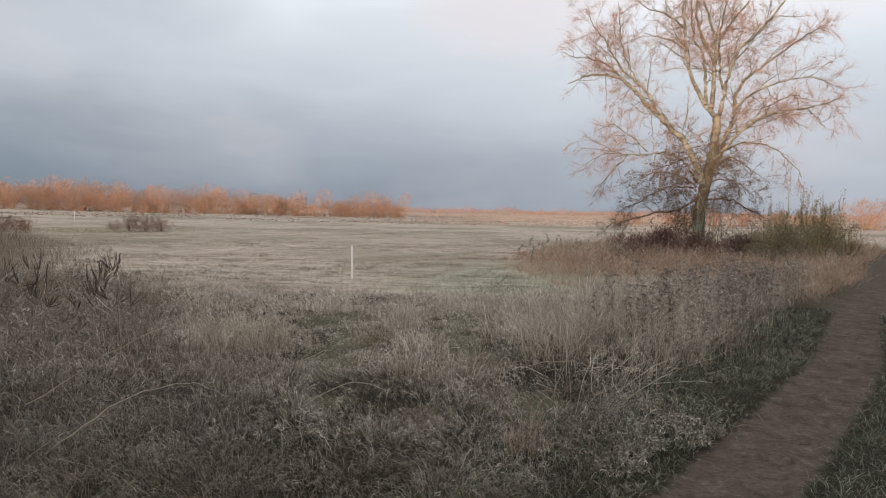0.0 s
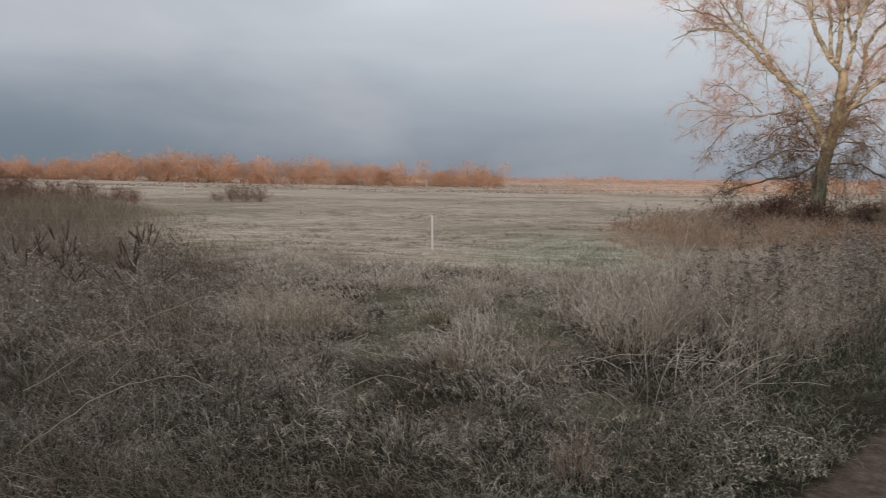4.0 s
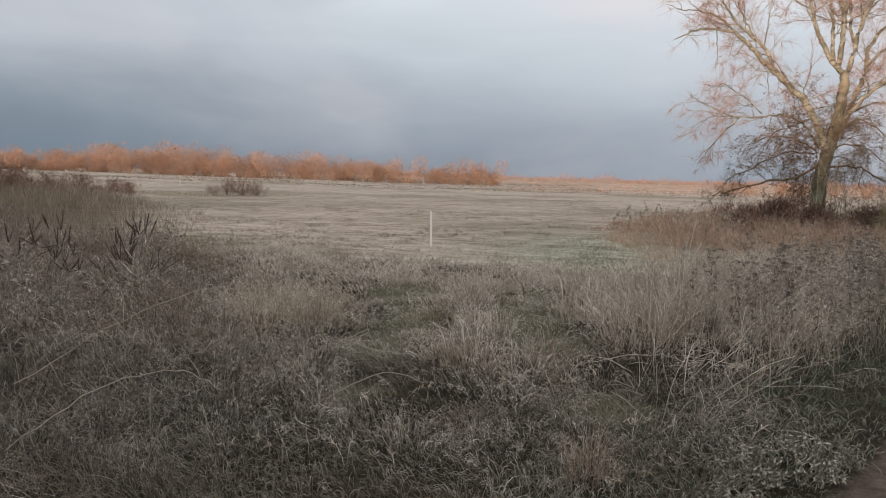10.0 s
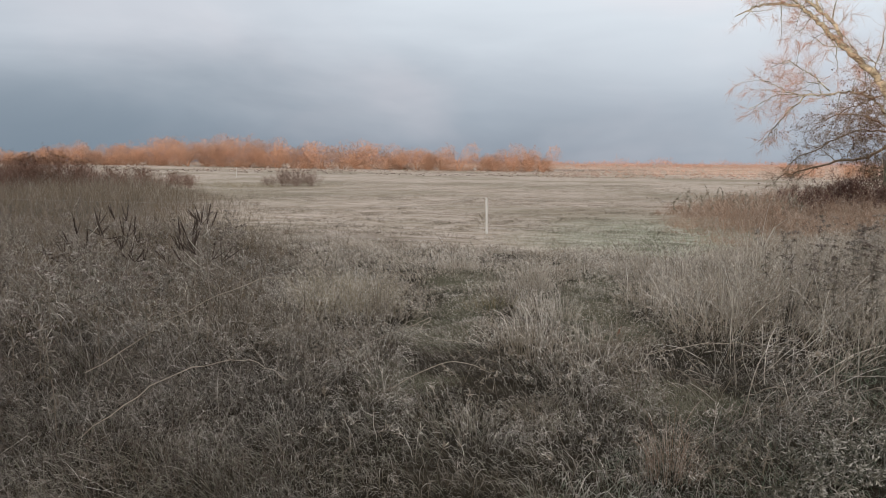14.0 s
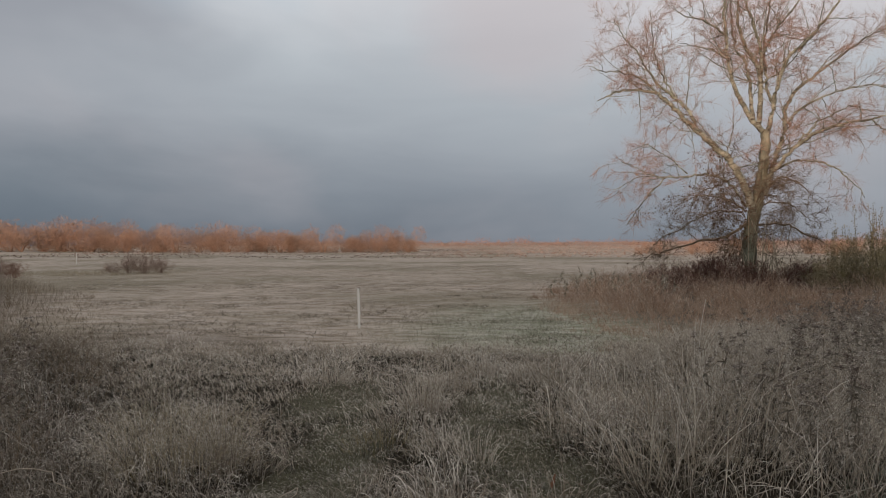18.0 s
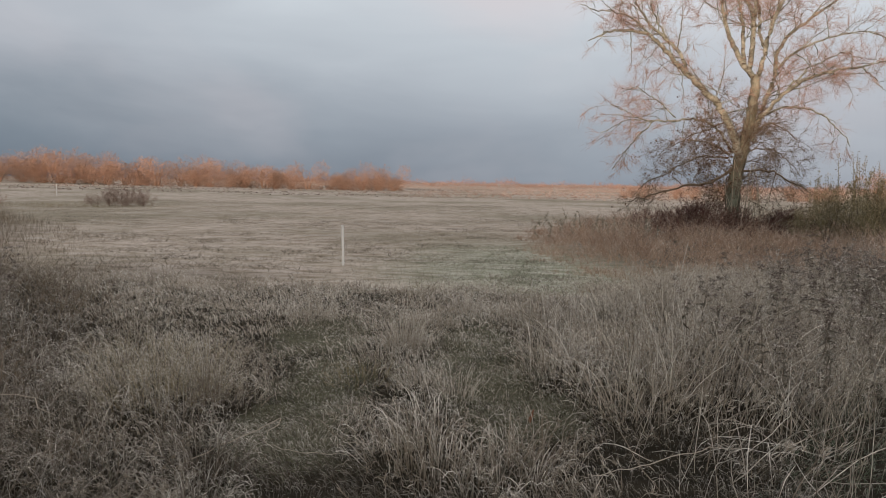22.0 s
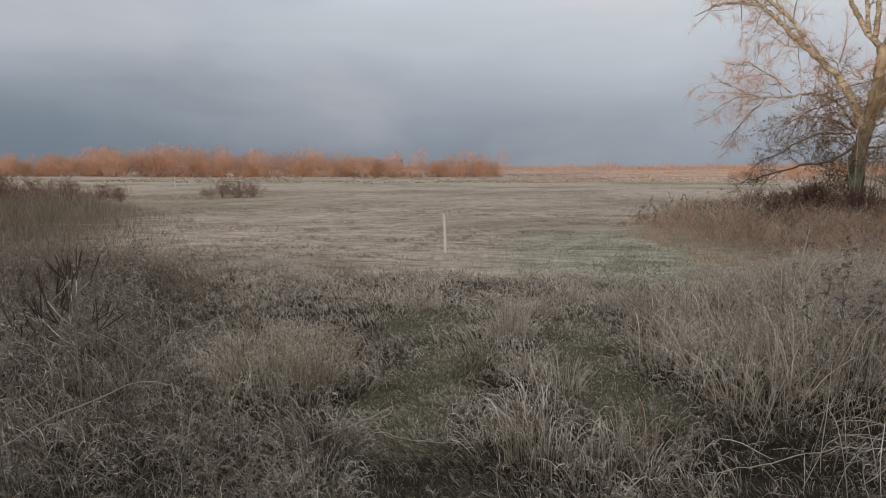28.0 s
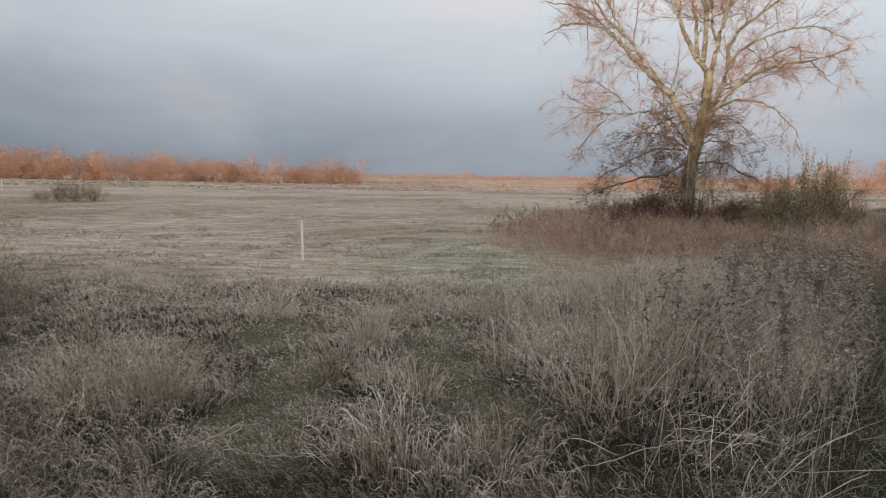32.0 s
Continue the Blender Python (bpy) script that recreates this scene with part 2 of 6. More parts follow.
M_BARK = limb_bark()
M_TRUNK = plain_matter("rough_bark", [(0.055, 0.052, 0.038), (0.165, 0.175, 0.130), (0.31, 0.335, 0.26), (0.44, 0.47, 0.38)], 3.0, 0.95, 1.0, 0.05, (1, 1, 0.35))
M_TWIG = plain_matter("twig_bark", [(0.26, 0.164, 0.124), (0.41, 0.285, 0.218), (0.54, 0.402, 0.315)], 3.0, 0.9, 0.1)
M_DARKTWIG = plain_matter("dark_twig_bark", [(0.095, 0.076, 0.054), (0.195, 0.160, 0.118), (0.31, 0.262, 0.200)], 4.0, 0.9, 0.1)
M_PALEWOOD = plain_matter("pale_barked_wood", [(0.34, 0.30, 0.22), (0.50, 0.46, 0.36), (0.60, 0.56, 0.46)], 6.0, 0.85, 0.2)
M_WILLOW = blade_matter("willow_twigs", [(0.27, 0.178, 0.128), (0.44, 0.300, 0.215), (0.60, 0.435, 0.325)], 0.05)
M_SCRUB = blade_matter("scrub_twigs", [(0.16, 0.088, 0.066), (0.26, 0.152, 0.114), (0.35, 0.225, 0.17)], 0.15)
M_THORN = blade_matter("thorn_twigs", [(0.24, 0.168, 0.136), (0.34, 0.248, 0.205), (0.42, 0.32, 0.27)], 0.2)
M_BRUSH = blade_matter("brushwood", [(0.085, 0.042, 0.036), (0.16, 0.085, 0.070), (0.25, 0.150, 0.122)], 0.15)
M_LEAF = blade_matter("withered_leaves", [(0.055, 0.032, 0.022), (0.12, 0.065, 0.035), (0.20, 0.11, 0.05)], 0.05)
M_SHRUB = blade_matter("shrub_leaves", [(0.135, 0.128, 0.058), (0.26, 0.228, 0.112), (0.38, 0.31, 0.175), (0.33, 0.25, 0.155)], 0.30)
M_RIME = blade_matter("rimed_leaves", [(0.065, 0.072, 0.048), (0.115, 0.115, 0.085), (0.16, 0.14, 0.11)], 0.72)
M_STRAWSTALK = blade_matter("weed_stalks", [(0.14, 0.112, 0.083), (0.22, 0.183, 0.140), (0.30, 0.255, 0.20)], 0.8)
M_DRYLEAF = blade_matter("dry_weed_leaves", [(0.100, 0.095, 0.070), (0.16, 0.145, 0.115), (0.22, 0.19, 0.155)], 0.50)
M_PALELEAF = blade_matter("pale_weed_leaves", [(0.17, 0.160, 0.110), (0.27, 0.25, 0.185), (0.36, 0.33, 0.26)], 0.7)
M_LEAFORANGE = plain_matter("orange_leaf", [(0.14, 0.065, 0.035), (0.22, 0.11, 0.06)], 40.0, 0.8, 0.3, 0.002)
M_SPIKE = plain_matter("dark_seed_spikes", [(0.036, 0.026, 0.022), (0.075, 0.057, 0.047), (0.15, 0.125, 0.107)], 30.0, 0.9, 0.8, 0.004)
M_HEAD = blade_matter("seed_heads", [(0.065, 0.044, 0.034), (0.12, 0.087, 0.068), (0.19, 0.148, 0.118)], 0.55)
M_PLASTIC = plain_matter("white_plastic", [(0.78, 0.78, 0.75), (0.88, 0.88, 0.86), (0.90, 0.90, 0.88)], 8.0, 0.5, 0.05)
M_CLOD = plain_matter("earth_clods", [(0.055, 0.043, 0.034), (0.12, 0.096, 0.079), (0.19, 0.158, 0.135)], 20.0, 0.95, 0.6)
M_STEEL = plain_matter("steel_spike", [(0.30, 0.29, 0.28), (0.42, 0.41, 0.40)], 30.0, 0.45, 0.1)
M_WIRE = plain_matter("fence_cord", [(0.55, 0.54, 0.52), (0.70, 0.69, 0.67)], 30.0, 0.6, 0.1)


def ground_matter():
    m, k, b = matter("meadow_ground", 0.95, 0.1)
    pos = k.add("ShaderNodeNewGeometry").outputs["Position"]
    soil_mask = k.add("ShaderNodeAttribute", attr="soil").outputs["Fac"]
    lush_mask = k.add("ShaderNodeAttribute", attr="lush").outputs["Fac"]
    rough_mask = k.add("ShaderNodeAttribute", attr="thatch").outputs["Fac"]
    big = k.noise(pos, 0.07, 4.0)
    rows = k.noise(k.scaled(pos, (0.52, 1.0, 0.5)), 1.0, 7.0, 0.70, 2.2)
    tufts = k.noise(k.scaled(pos, (0.7, 1.6, 1.0)), 2.2, 5.0, 0.65)
    fine = k.noise(pos, 30.0, 5.0, 0.7)
    f = k.math("ADD", k.math("MULTIPLY", rows, 0.55), k.math("ADD", k.math("MULTIPLY", tufts, 0.30), k.math("MULTIPLY", fine, 0.15)))
    field = k.ramp(f, [(0.33, (0.145, 0.114, 0.066)), (0.43, (0.320, 0.270, 0.200)), (0.51, (0.53, 0.465, 0.385)), (0.64, (0.76, 0.69, 0.615))])
    field = k.mix(k.smooth(big, 0.44, 0.62, 0.0, 0.55), field, (0.195, 0.185, 0.115))
    lush = k.ramp(f, [(0.36, (0.150, 0.175, 0.105)), (0.47, (0.330, 0.355, 0.260)), (0.58, (0.62, 0.62, 0.53))])
    field = k.mix(k.math("MULTIPLY", lush_mask, k.smooth(big, 0.30, 0.50, 0.6, 1.0)), field, lush)
    # dead litter, its tones lowered to stand for the shade between stalks
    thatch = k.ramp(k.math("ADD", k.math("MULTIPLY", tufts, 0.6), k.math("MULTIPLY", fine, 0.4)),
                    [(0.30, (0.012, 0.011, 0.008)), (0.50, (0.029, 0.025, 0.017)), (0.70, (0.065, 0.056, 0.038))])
    soil = k.ramp(k.math("ADD", k.math("MULTIPLY", k.noise(pos, 5.5, 8.0, 0.72, 0.9), 0.65), k.math("MULTIPLY", fine, 0.35)),
                  [(0.32, (0.036, 0.029, 0.023)), (0.46, (0.086, 0.069, 0.055)), (0.56, (0.130, 0.107, 0.088)), (0.68, (0.205, 0.174, 0.148))])
    turf = k.ramp(k.math("ADD", k.math("MULTIPLY", tufts, 0.5), k.math("MULTIPLY", fine, 0.5)),
                  [(0.32, (0.044, 0.044, 0.026)), (0.50, (0.096, 0.094, 0.059)), (0.68, (0.190, 0.183, 0.133))])
    trod_mask = k.add("ShaderNodeAttribute", attr="trod").outputs["Fac"]
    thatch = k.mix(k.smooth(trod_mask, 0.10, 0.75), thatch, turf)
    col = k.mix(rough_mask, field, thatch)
    edge = k.math("ADD", soil_mask, k.math("MULTIPLY", k.math("SUBTRACT", k.noise(pos, 7.0, 5.0, 0.7), 0.5), 0.9))
    col = k.mix(k.smooth(edge, 0.36, 0.70), col, soil)
    k.link(col, b.inputs["Base Color"])
    bumped(k, b, k.math("ADD", k.math("MULTIPLY", tufts, 1.0), k.math("MULTIPLY", fine, 0.35)), 0.7, 0.05)
    return m


M_GROUND = ground_matter()


# ---- helpers ----
rng = np.random.default_rng(11)


def mesh_of(name, verts, faces, mat, tip=None, smooth=False):
    """A mesh from arrays. faces: an (n, 3) or (n, 4) array, or a list of both."""
    me = bpy.data.meshes.new(name)
    groups = faces if isinstance(faces, list) else [faces]
    groups = [g for g in groups if len(g)]
    loops = np.concatenate([g.ravel() for g in groups]).astype(np.int32)
    sizes = np.concatenate([np.full(len(g), g.shape[1]) for g in groups]).astype(np.int32)
    me.vertices.add(len(verts))
    me.vertices.foreach_set("co", np.asarray(verts, np.float32).ravel())
    me.loops.add(len(loops))
    me.loops.foreach_set("vertex_index", loops)
    me.polygons.add(len(sizes))
    me.polygons.foreach_set("loop_start", np.concatenate([[0], np.cumsum(sizes)[:-1]]).astype(np.int32))
    me.update(calc_edges=True)
    me.materials.append(mat)
    if tip is not None:
        me.attributes.new("tip", "FLOAT", "POINT").data.foreach_set("value", np.asarray(tip, np.float32))
    me.polygons.foreach_set("use_smooth", np.full(len(sizes), smooth))
    return me


def holder(name, at=(0, 0, 0), turn=0.0, size=1.0):
    ob = new(name)
    ob.matrix_world = pose(*at, 0, 0, turn) @ Matrix.Scale(size, 4)
    return ob


def piece(name, me, parent, label=""):
    ob = new(name, me)
    ob.parent = parent
    return tagged(ob, label)


def gz(x, y):
    """The height of the ground: a nearly level meadow that lifts a little to one side, and an unseen rise added behind
    to shade the near ground.
    """
    x, y = np.asarray(x, float), np.asarray(y, float)
    z = 0.04 * np.sin(0.31 * x + 0.9) * np.sin(0.27 * y) + 0.02 * np.sin(1.3 * x + 0.4 * y) * np.cos(1.1 * y - 0.3 * x)
    far = np.clip((np.hypot(x, y) - 30) / 100, 0, 1)
    z = z + far * 0.7 * np.clip((-x - 5) / 60, 0, 1.2)
    d = track(x, y)
    z = z - 0.06 * np.exp(-(((d + 0.25) / 0.48) ** 4)) - 0.05 * np.exp(-(((d - 1.55) / 0.40) ** 4))
    back = np.clip((-y - 0.45 * x - 45) / 130, 0, 1)
    shade_ridge = back * back * (3 - 2 * back)
    return z + shade_ridge * (11.8 + 0.7 * np.sin(0.043 * x + 0.7) + 0.5 * np.sin(0.11 * x + 2.0) + 0.3 * np.sin(0.31 * x))


def track(x, y):
    """How far a point lies to the right of the middle of the nearer wheel rut."""
    return (x - 2.41) * 0.838 - (y - 4.03) * 0.545 + 0.12 * np.sin(0.5 * (0.545 * x + 0.838 * y))


def weed_edge(y):
    return np.interp(y, [4, 5.6, 6.2, 7.0, 7.8, 8.7, 9.4, 10, 11.7, 13, 15.7, 17.8, 21.4, 25.7, 28, 36], [3.0, 2.35, 2.2, 2.0, 1.7, 1.3, 0.98, 0.95, 1.2, 1.9, 3.2, 2.7, 1.9, 2.4, 2.7, 6.0])


def bank_foot(y):
    """How near the track the weeds of the bank come."""
    return -1.15 - 0.25 * np.clip((9.2 - y) / 3.2, 0, 1)


def left_edge(y):
    return np.interp(y, [0, 3.4, 3.8, 4.6, 5.5, 7, 9, 11, 14, 16, 28, 42], [-1.7, -1.6, -0.95, -0.95, -1.6, -2.5, -3.2, -3.9, -5.0, -7.0, -13.0, -26.0])


def field_edge(x):
    """Where the rough margin ends and the grazed meadow begins."""
    return np.interp(x, [-9, -4, -1, 1, 3.3], [16.0, 14.4, 14.6, 14.3, 13.5]) + 0.25 * np.sin(2.1 * x)


def lump(x, y, s, seed=0.0):
    """A cheap smooth random field between 0 and 1."""
    a = np.sin(x * s + 1.7 * np.sin(y * s * 0.8 + seed) + seed) * np.sin(y * s * 1.13 + 1.3 * np.sin(x * s * 0.7 - seed) + 2.1 * seed)
    b = np.sin(x * s * 2.3 - seed) * np.sin(y * s * 2.1 + 1.9 * seed)
    return np.clip(0.5 + 0.38 * a + 0.22 * b, 0, 1)


def bare(x, y):
    """How far a place lies in one of the trodden green gaps of the margin: 1 inside, 0 outside."""
    g = np.zeros_like(x)
    for cx, cy, rx, ry in [(0.42, 9.8, 0.50, 2.2), (0.66, 7.9, 0.44, 0.75), (-1.00, 8.2, 0.44, 2.0), (-0.80, 6.6, 0.40, 0.9), (-1.30, 10.7, 0.55, 1.2), (1.05, 6.0, 0.45, 0.5)]:
        d = ((x - cx) / rx) ** 2 + ((y - cy) / ry) ** 2 + 0.7 * (lump(x, y, 4.3, 1.9) - 0.5)
        g = np.maximum(g, np.clip(1.05 - 0.70 * d, 0, 0.9))
    return g


def hollow(x, y):
    """The hollows between the clumps, where the turf is shorter and darker: 1 inside, 0 outside."""
    g = np.zeros_like(x)
    for cx, cy, rx, ry in [(-0.72, 6.55, 0.36, 0.42), (-1.32, 6.85, 0.34, 0.32), (0.98, 7.10, 0.40, 0.50), (1.25, 6.70, 0.32, 0.36), (1.16, 9.40, 0.22, 0.26), (-2.3, 6.2, 0.30, 0.28), (-0.15, 5.85, 0.35, 0.20), (1.65, 6.75, 0.26, 0.26)]:
        d = ((x - cx) / rx) ** 2 + ((y - cy) / ry) ** 2 + 0.9 * (lump(x, y, 5.3, 2.9) - 0.5)
        g = np.maximum(g, np.clip(1.0 - 0.62 * d, 0, 0.8))
    return g


def ground():
    def steps(lo, hi, fine, lo_end, hi_end):
        mid = list(np.arange(lo, hi, fine))
        up, down, s = [hi], [lo - fine], fine
        while up[-1] < hi_end:
            s *= 1.10
            up.append(up[-1] + s)
        s = fine
        while down[-1] > lo_end:
            s *= 1.10
            down.append(down[-1] - s)
        return np.array(down[::-1] + mid + up)
    xs, ys = steps(-6, 9, 0.10, -1800, 1800), steps(0, 16, 0.10, -900, 2600)
    gx, gy = np.meshgrid(xs, ys)
    z = gz(gx, gy) + 0.012 * np.sin(gx * 5.1 + 2 * np.sin(gy * 3.3)) * np.sin(gy * 4.7)
    v = np.stack([gx.ravel(), gy.ravel(), z.ravel()], 1)
    nx, ny = len(xs), len(ys)
    i = (np.arange(ny - 1)[:, None] * nx + np.arange(nx - 1)[None]).ravel()
    me = mesh_of("ground", v, np.stack([i, i + 1, i + 1 + nx, i + nx], 1), M_GROUND, smooth=True)
    d = track(gx, gy)
    soil = np.clip(1.3 - np.abs(d + 0.27) / 0.40, 0, 1) + np.clip(1.3 - np.abs(d - 1.55) / 0.33, 0, 1)
    soil = np.clip(soil * 1.4, 0, 1) * np.clip((70 - np.hypot(gx, gy)) / 20, 0, 1)
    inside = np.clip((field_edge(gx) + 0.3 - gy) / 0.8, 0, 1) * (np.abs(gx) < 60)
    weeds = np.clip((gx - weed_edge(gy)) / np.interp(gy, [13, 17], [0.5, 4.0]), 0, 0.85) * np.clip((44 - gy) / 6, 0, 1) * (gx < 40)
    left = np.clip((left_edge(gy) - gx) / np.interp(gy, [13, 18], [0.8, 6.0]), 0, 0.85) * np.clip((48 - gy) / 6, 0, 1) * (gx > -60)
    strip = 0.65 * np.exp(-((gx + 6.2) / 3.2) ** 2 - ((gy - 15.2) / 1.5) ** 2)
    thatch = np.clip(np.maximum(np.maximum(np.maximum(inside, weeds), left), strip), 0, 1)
    lush = np.exp(-((((gx - 1.7) / 2.6) ** 2 + ((gy - 17.8) / 5.0) ** 2) ** 1.5))
    trod = bare(gx.ravel(), gy.ravel()) * (1 - hollow(gx.ravel(), gy.ravel()))
    me.attributes.new("trod", "FLOAT", "POINT").data.foreach_set("value", trod.astype(np.float32))
    me.attributes.new("lush", "FLOAT", "POINT").data.foreach_set("value", lush.ravel().astype(np.float32))
    me.attributes.new("soil", "FLOAT", "POINT").data.foreach_set("value", soil.ravel().astype(np.float32))
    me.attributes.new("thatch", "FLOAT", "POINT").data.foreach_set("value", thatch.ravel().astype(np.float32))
    tagged(new("ground", me), "frosty grazed meadow with a bare earth farm track", "ground", kind="structure")


ground()


def blades(x, y, z, h, w, lean, curl, way, segs=3, side=None, crinkle=0.075):
    """Ribbons: n blades with base, height, width, lean (the share of the height that the tip moves aside), curl and compass way."""
    n = len(x)
    t = np.linspace(0, 1, segs + 1)[None, :]
    out = h[:, None] * (lean[:, None] * t + curl[:, None] * t ** 3)
    up = h[:, None] * (t - 0.45 * np.clip(np.abs(curl), 0, 1.6)[:, None] * t ** 3)
    cx, cy = np.cos(way)[:, None], np.sin(way)[:, None]
    px, py, pz = x[:, None] + out * cx, y[:, None] + out * cy, z[:, None] + up
    kink = np.cumsum(rng.normal(0, crinkle, (3, n, segs + 1)) * (t > 0), axis=2) * h[None, :, None]
    px, py, pz = px + kink[0], py + kink[1], pz + kink[2] * 0.4
    face = (rng.uniform(0, math.pi, n) if side is None else side)[:, None]
    half = 0.5 * w[:, None] * (1 - t ** 2.0 * 0.75)
    ox, oy = np.cos(face) * half, np.sin(face) * half
    a = np.stack([px - ox, py - oy, pz], 2)
    b = np.stack([px + ox, py + oy, pz], 2)
    v = np.stack([a, b], 2).reshape(n, -1, 3)
    m = 2 * (segs + 1)
    base = (np.arange(n) * m)[:, None]
    k = np.arange(segs) * 2
    f = np.stack([base + k, base + k + 1, base + k + 3, base + k + 2], 2).reshape(-1, 4)
    tip = np.repeat(np.broadcast_to(t, (n, segs + 1)), 2, axis=1).ravel()
    tops = np.stack([px[:, -1], py[:, -1], pz[:, -1]], 1)
    return v.reshape(-1, 3), f, tip, tops


def hooks(x, y, h, w, lean, bend, way, segs=8):
    """Stalks and blades that rise and then hook over at the tip; bend is the angle of the hook."""
    n = len(x)
    t = np.linspace(0, 1, segs + 1)
    q = np.clip((t - 0.45) / 0.55, 0, 1)
    phi = lean[:, None] + bend[:, None] * (q * q)[None] + np.cumsum(rng.normal(0, 0.07, (n, segs + 1)), axis=1)
    turn = way[:, None] + np.cumsum(rng.normal(0, 0.10, (n, segs + 1)), axis=1)
    step = (h / segs)[:, None]
    dx, dy, dz = step * np.sin(phi) * np.cos(turn), step * np.sin(phi) * np.sin(turn), step * np.cos(phi)
    px = x[:, None] + np.cumsum(dx, axis=1)
    py = y[:, None] + np.cumsum(dy, axis=1)
    pz = np.maximum((gz(x, y) - 0.01)[:, None] + np.cumsum(dz, axis=1), gz(x, y)[:, None] - 0.01)
    half = 0.5 * w[:, None] * (1 - 0.45 * t ** 2)[None]
    face = rng.uniform(0, math.pi, n)[:, None]
    ox, oy, oz = np.cos(face) * half, np.sin(face) * half, 0.5 * half
    v = np.stack([np.stack([px - ox, py - oy, pz - oz], 2), np.stack([px + ox, py + oy, pz + oz], 2)], 2).reshape(-1, 3)
    base = (np.arange(n) * 2 * (segs + 1))[:, None]
    k = np.arange(segs) * 2
    f = np.stack([base + k, base + k + 1, base + k + 3, base + k + 2], 2).reshape(-1, 4)
    tip = np.repeat(np.broadcast_to(t[None], (n, segs + 1)), 2, axis=1).ravel()
    return v, f, tip, np.stack([px[:, -1], py[:, -1], pz[:, -1]], 1)


def heads(tops, size, per, up=1.0, flat=False):
    """Small seed heads or florets: per tiny kite faces about each top."""
    n = len(tops)
    c = np.repeat(tops, per, axis=0)
    s = np.repeat(size, per)
    off = rng.normal(0, 1, (n * per, 3))
    off *= np.array([1, 1, 0.18 if flat else 1.0]) * 0.75
    c = c + off * s[:, None] * np.array([1, 1, up])
    d1 = rng.normal(0, 1, (n * per, 3))
    d2 = rng.normal(0, 1, (n * per, 3))
    if flat:
        d1[:, 2] *= 0.25
        d2[:, 2] *= 0.25
    d1 /= np.linalg.norm(d1, axis=1)[:, None]
    d2 /= np.linalg.norm(d2, axis=1)[:, None]
    s = s[:, None] * rng.uniform(0.35, 0.8, (n * per, 1))
    v = np.stack([c - d1 * s, c - d2 * s * 0.5, c + d1 * s, c + d2 * s * 0.5], 1).reshape(-1, 3)
    f = np.arange(n * per * 4).reshape(-1, 4)
    return v, f, np.full(len(v), 0.9)


def merged(lots):
    vs, fs, ts, at = [], [], [], 0
    for v, f, t in lots:
        vs.append(v), fs.append(f + at), ts.append(t)
        at += len(v)
    return np.concatenate(vs), np.concatenate(fs), np.concatenate(ts)


def stuff(name, lots, mat, label, category):
    v, f, t = merged(lots)
    return tagged(new(name, mesh_of(name, v, f, mat, t)), label, category, kind="stuff")


def scatter(n, x0, x1, y0, y1, keep):
    x, y = rng.uniform(x0, x1, n), rng.uniform(y0, y1, n)
    ok = keep(x, y)
    return x[ok], y[ok]


def simple(x, y, h, w, lean=(0.0, 0.3), curl=(0.0, 0.5), segs=3, wind=None):
    n = len(x)
    way = rng.uniform(0, 2 * math.pi, n) if wind is None else rng.normal(wind, 0.9, n)
    return blades(x, y, gz(x, y) - 0.01, h, w, rng.uniform(*lean, n), rng.uniform(*curl, n), way, segs)


def tufted(cx, cy, per, spread, h, w, lean, curl, segs=4):
    """Blades that spring in clumps from the given places and arch outwards."""
    n = len(cx) * per
    k = np.repeat(np.arange(len(cx)), per)
    a, r = rng.uniform(0, 2 * math.pi, n), np.sqrt(rng.uniform(0, 1, n))
    s = np.broadcast_to(spread, len(cx))[k]
    x, y = cx[k] + np.cos(a) * r * s, cy[k] + np.sin(a) * r * s
    hh = np.broadcast_to(h, len(cx))[k] * rng.uniform(0.45, 1.1, n)
    out = a + rng.normal(0, 0.6, n)
    return blades(x, y, gz(x, y) - 0.01, hh, rng.uniform(*w, n), rng.uniform(*lean, n) * (0.35 + r), rng.uniform(*curl, n), out, segs)


def in_margin(x, y):
    return (y < field_edge(x)) & (x < weed_edge(y)) & (x > left_edge(y)) & (track(x, y) < np.where(y < 6.8, -1.0, -0.5))


def in_weeds(x, y):
    return (x > weed_edge(y)) & (track(x, y) < -1.0)


def in_left(x, y):
    return (x < left_edge(y)) & (track(x, y) < -0.6)


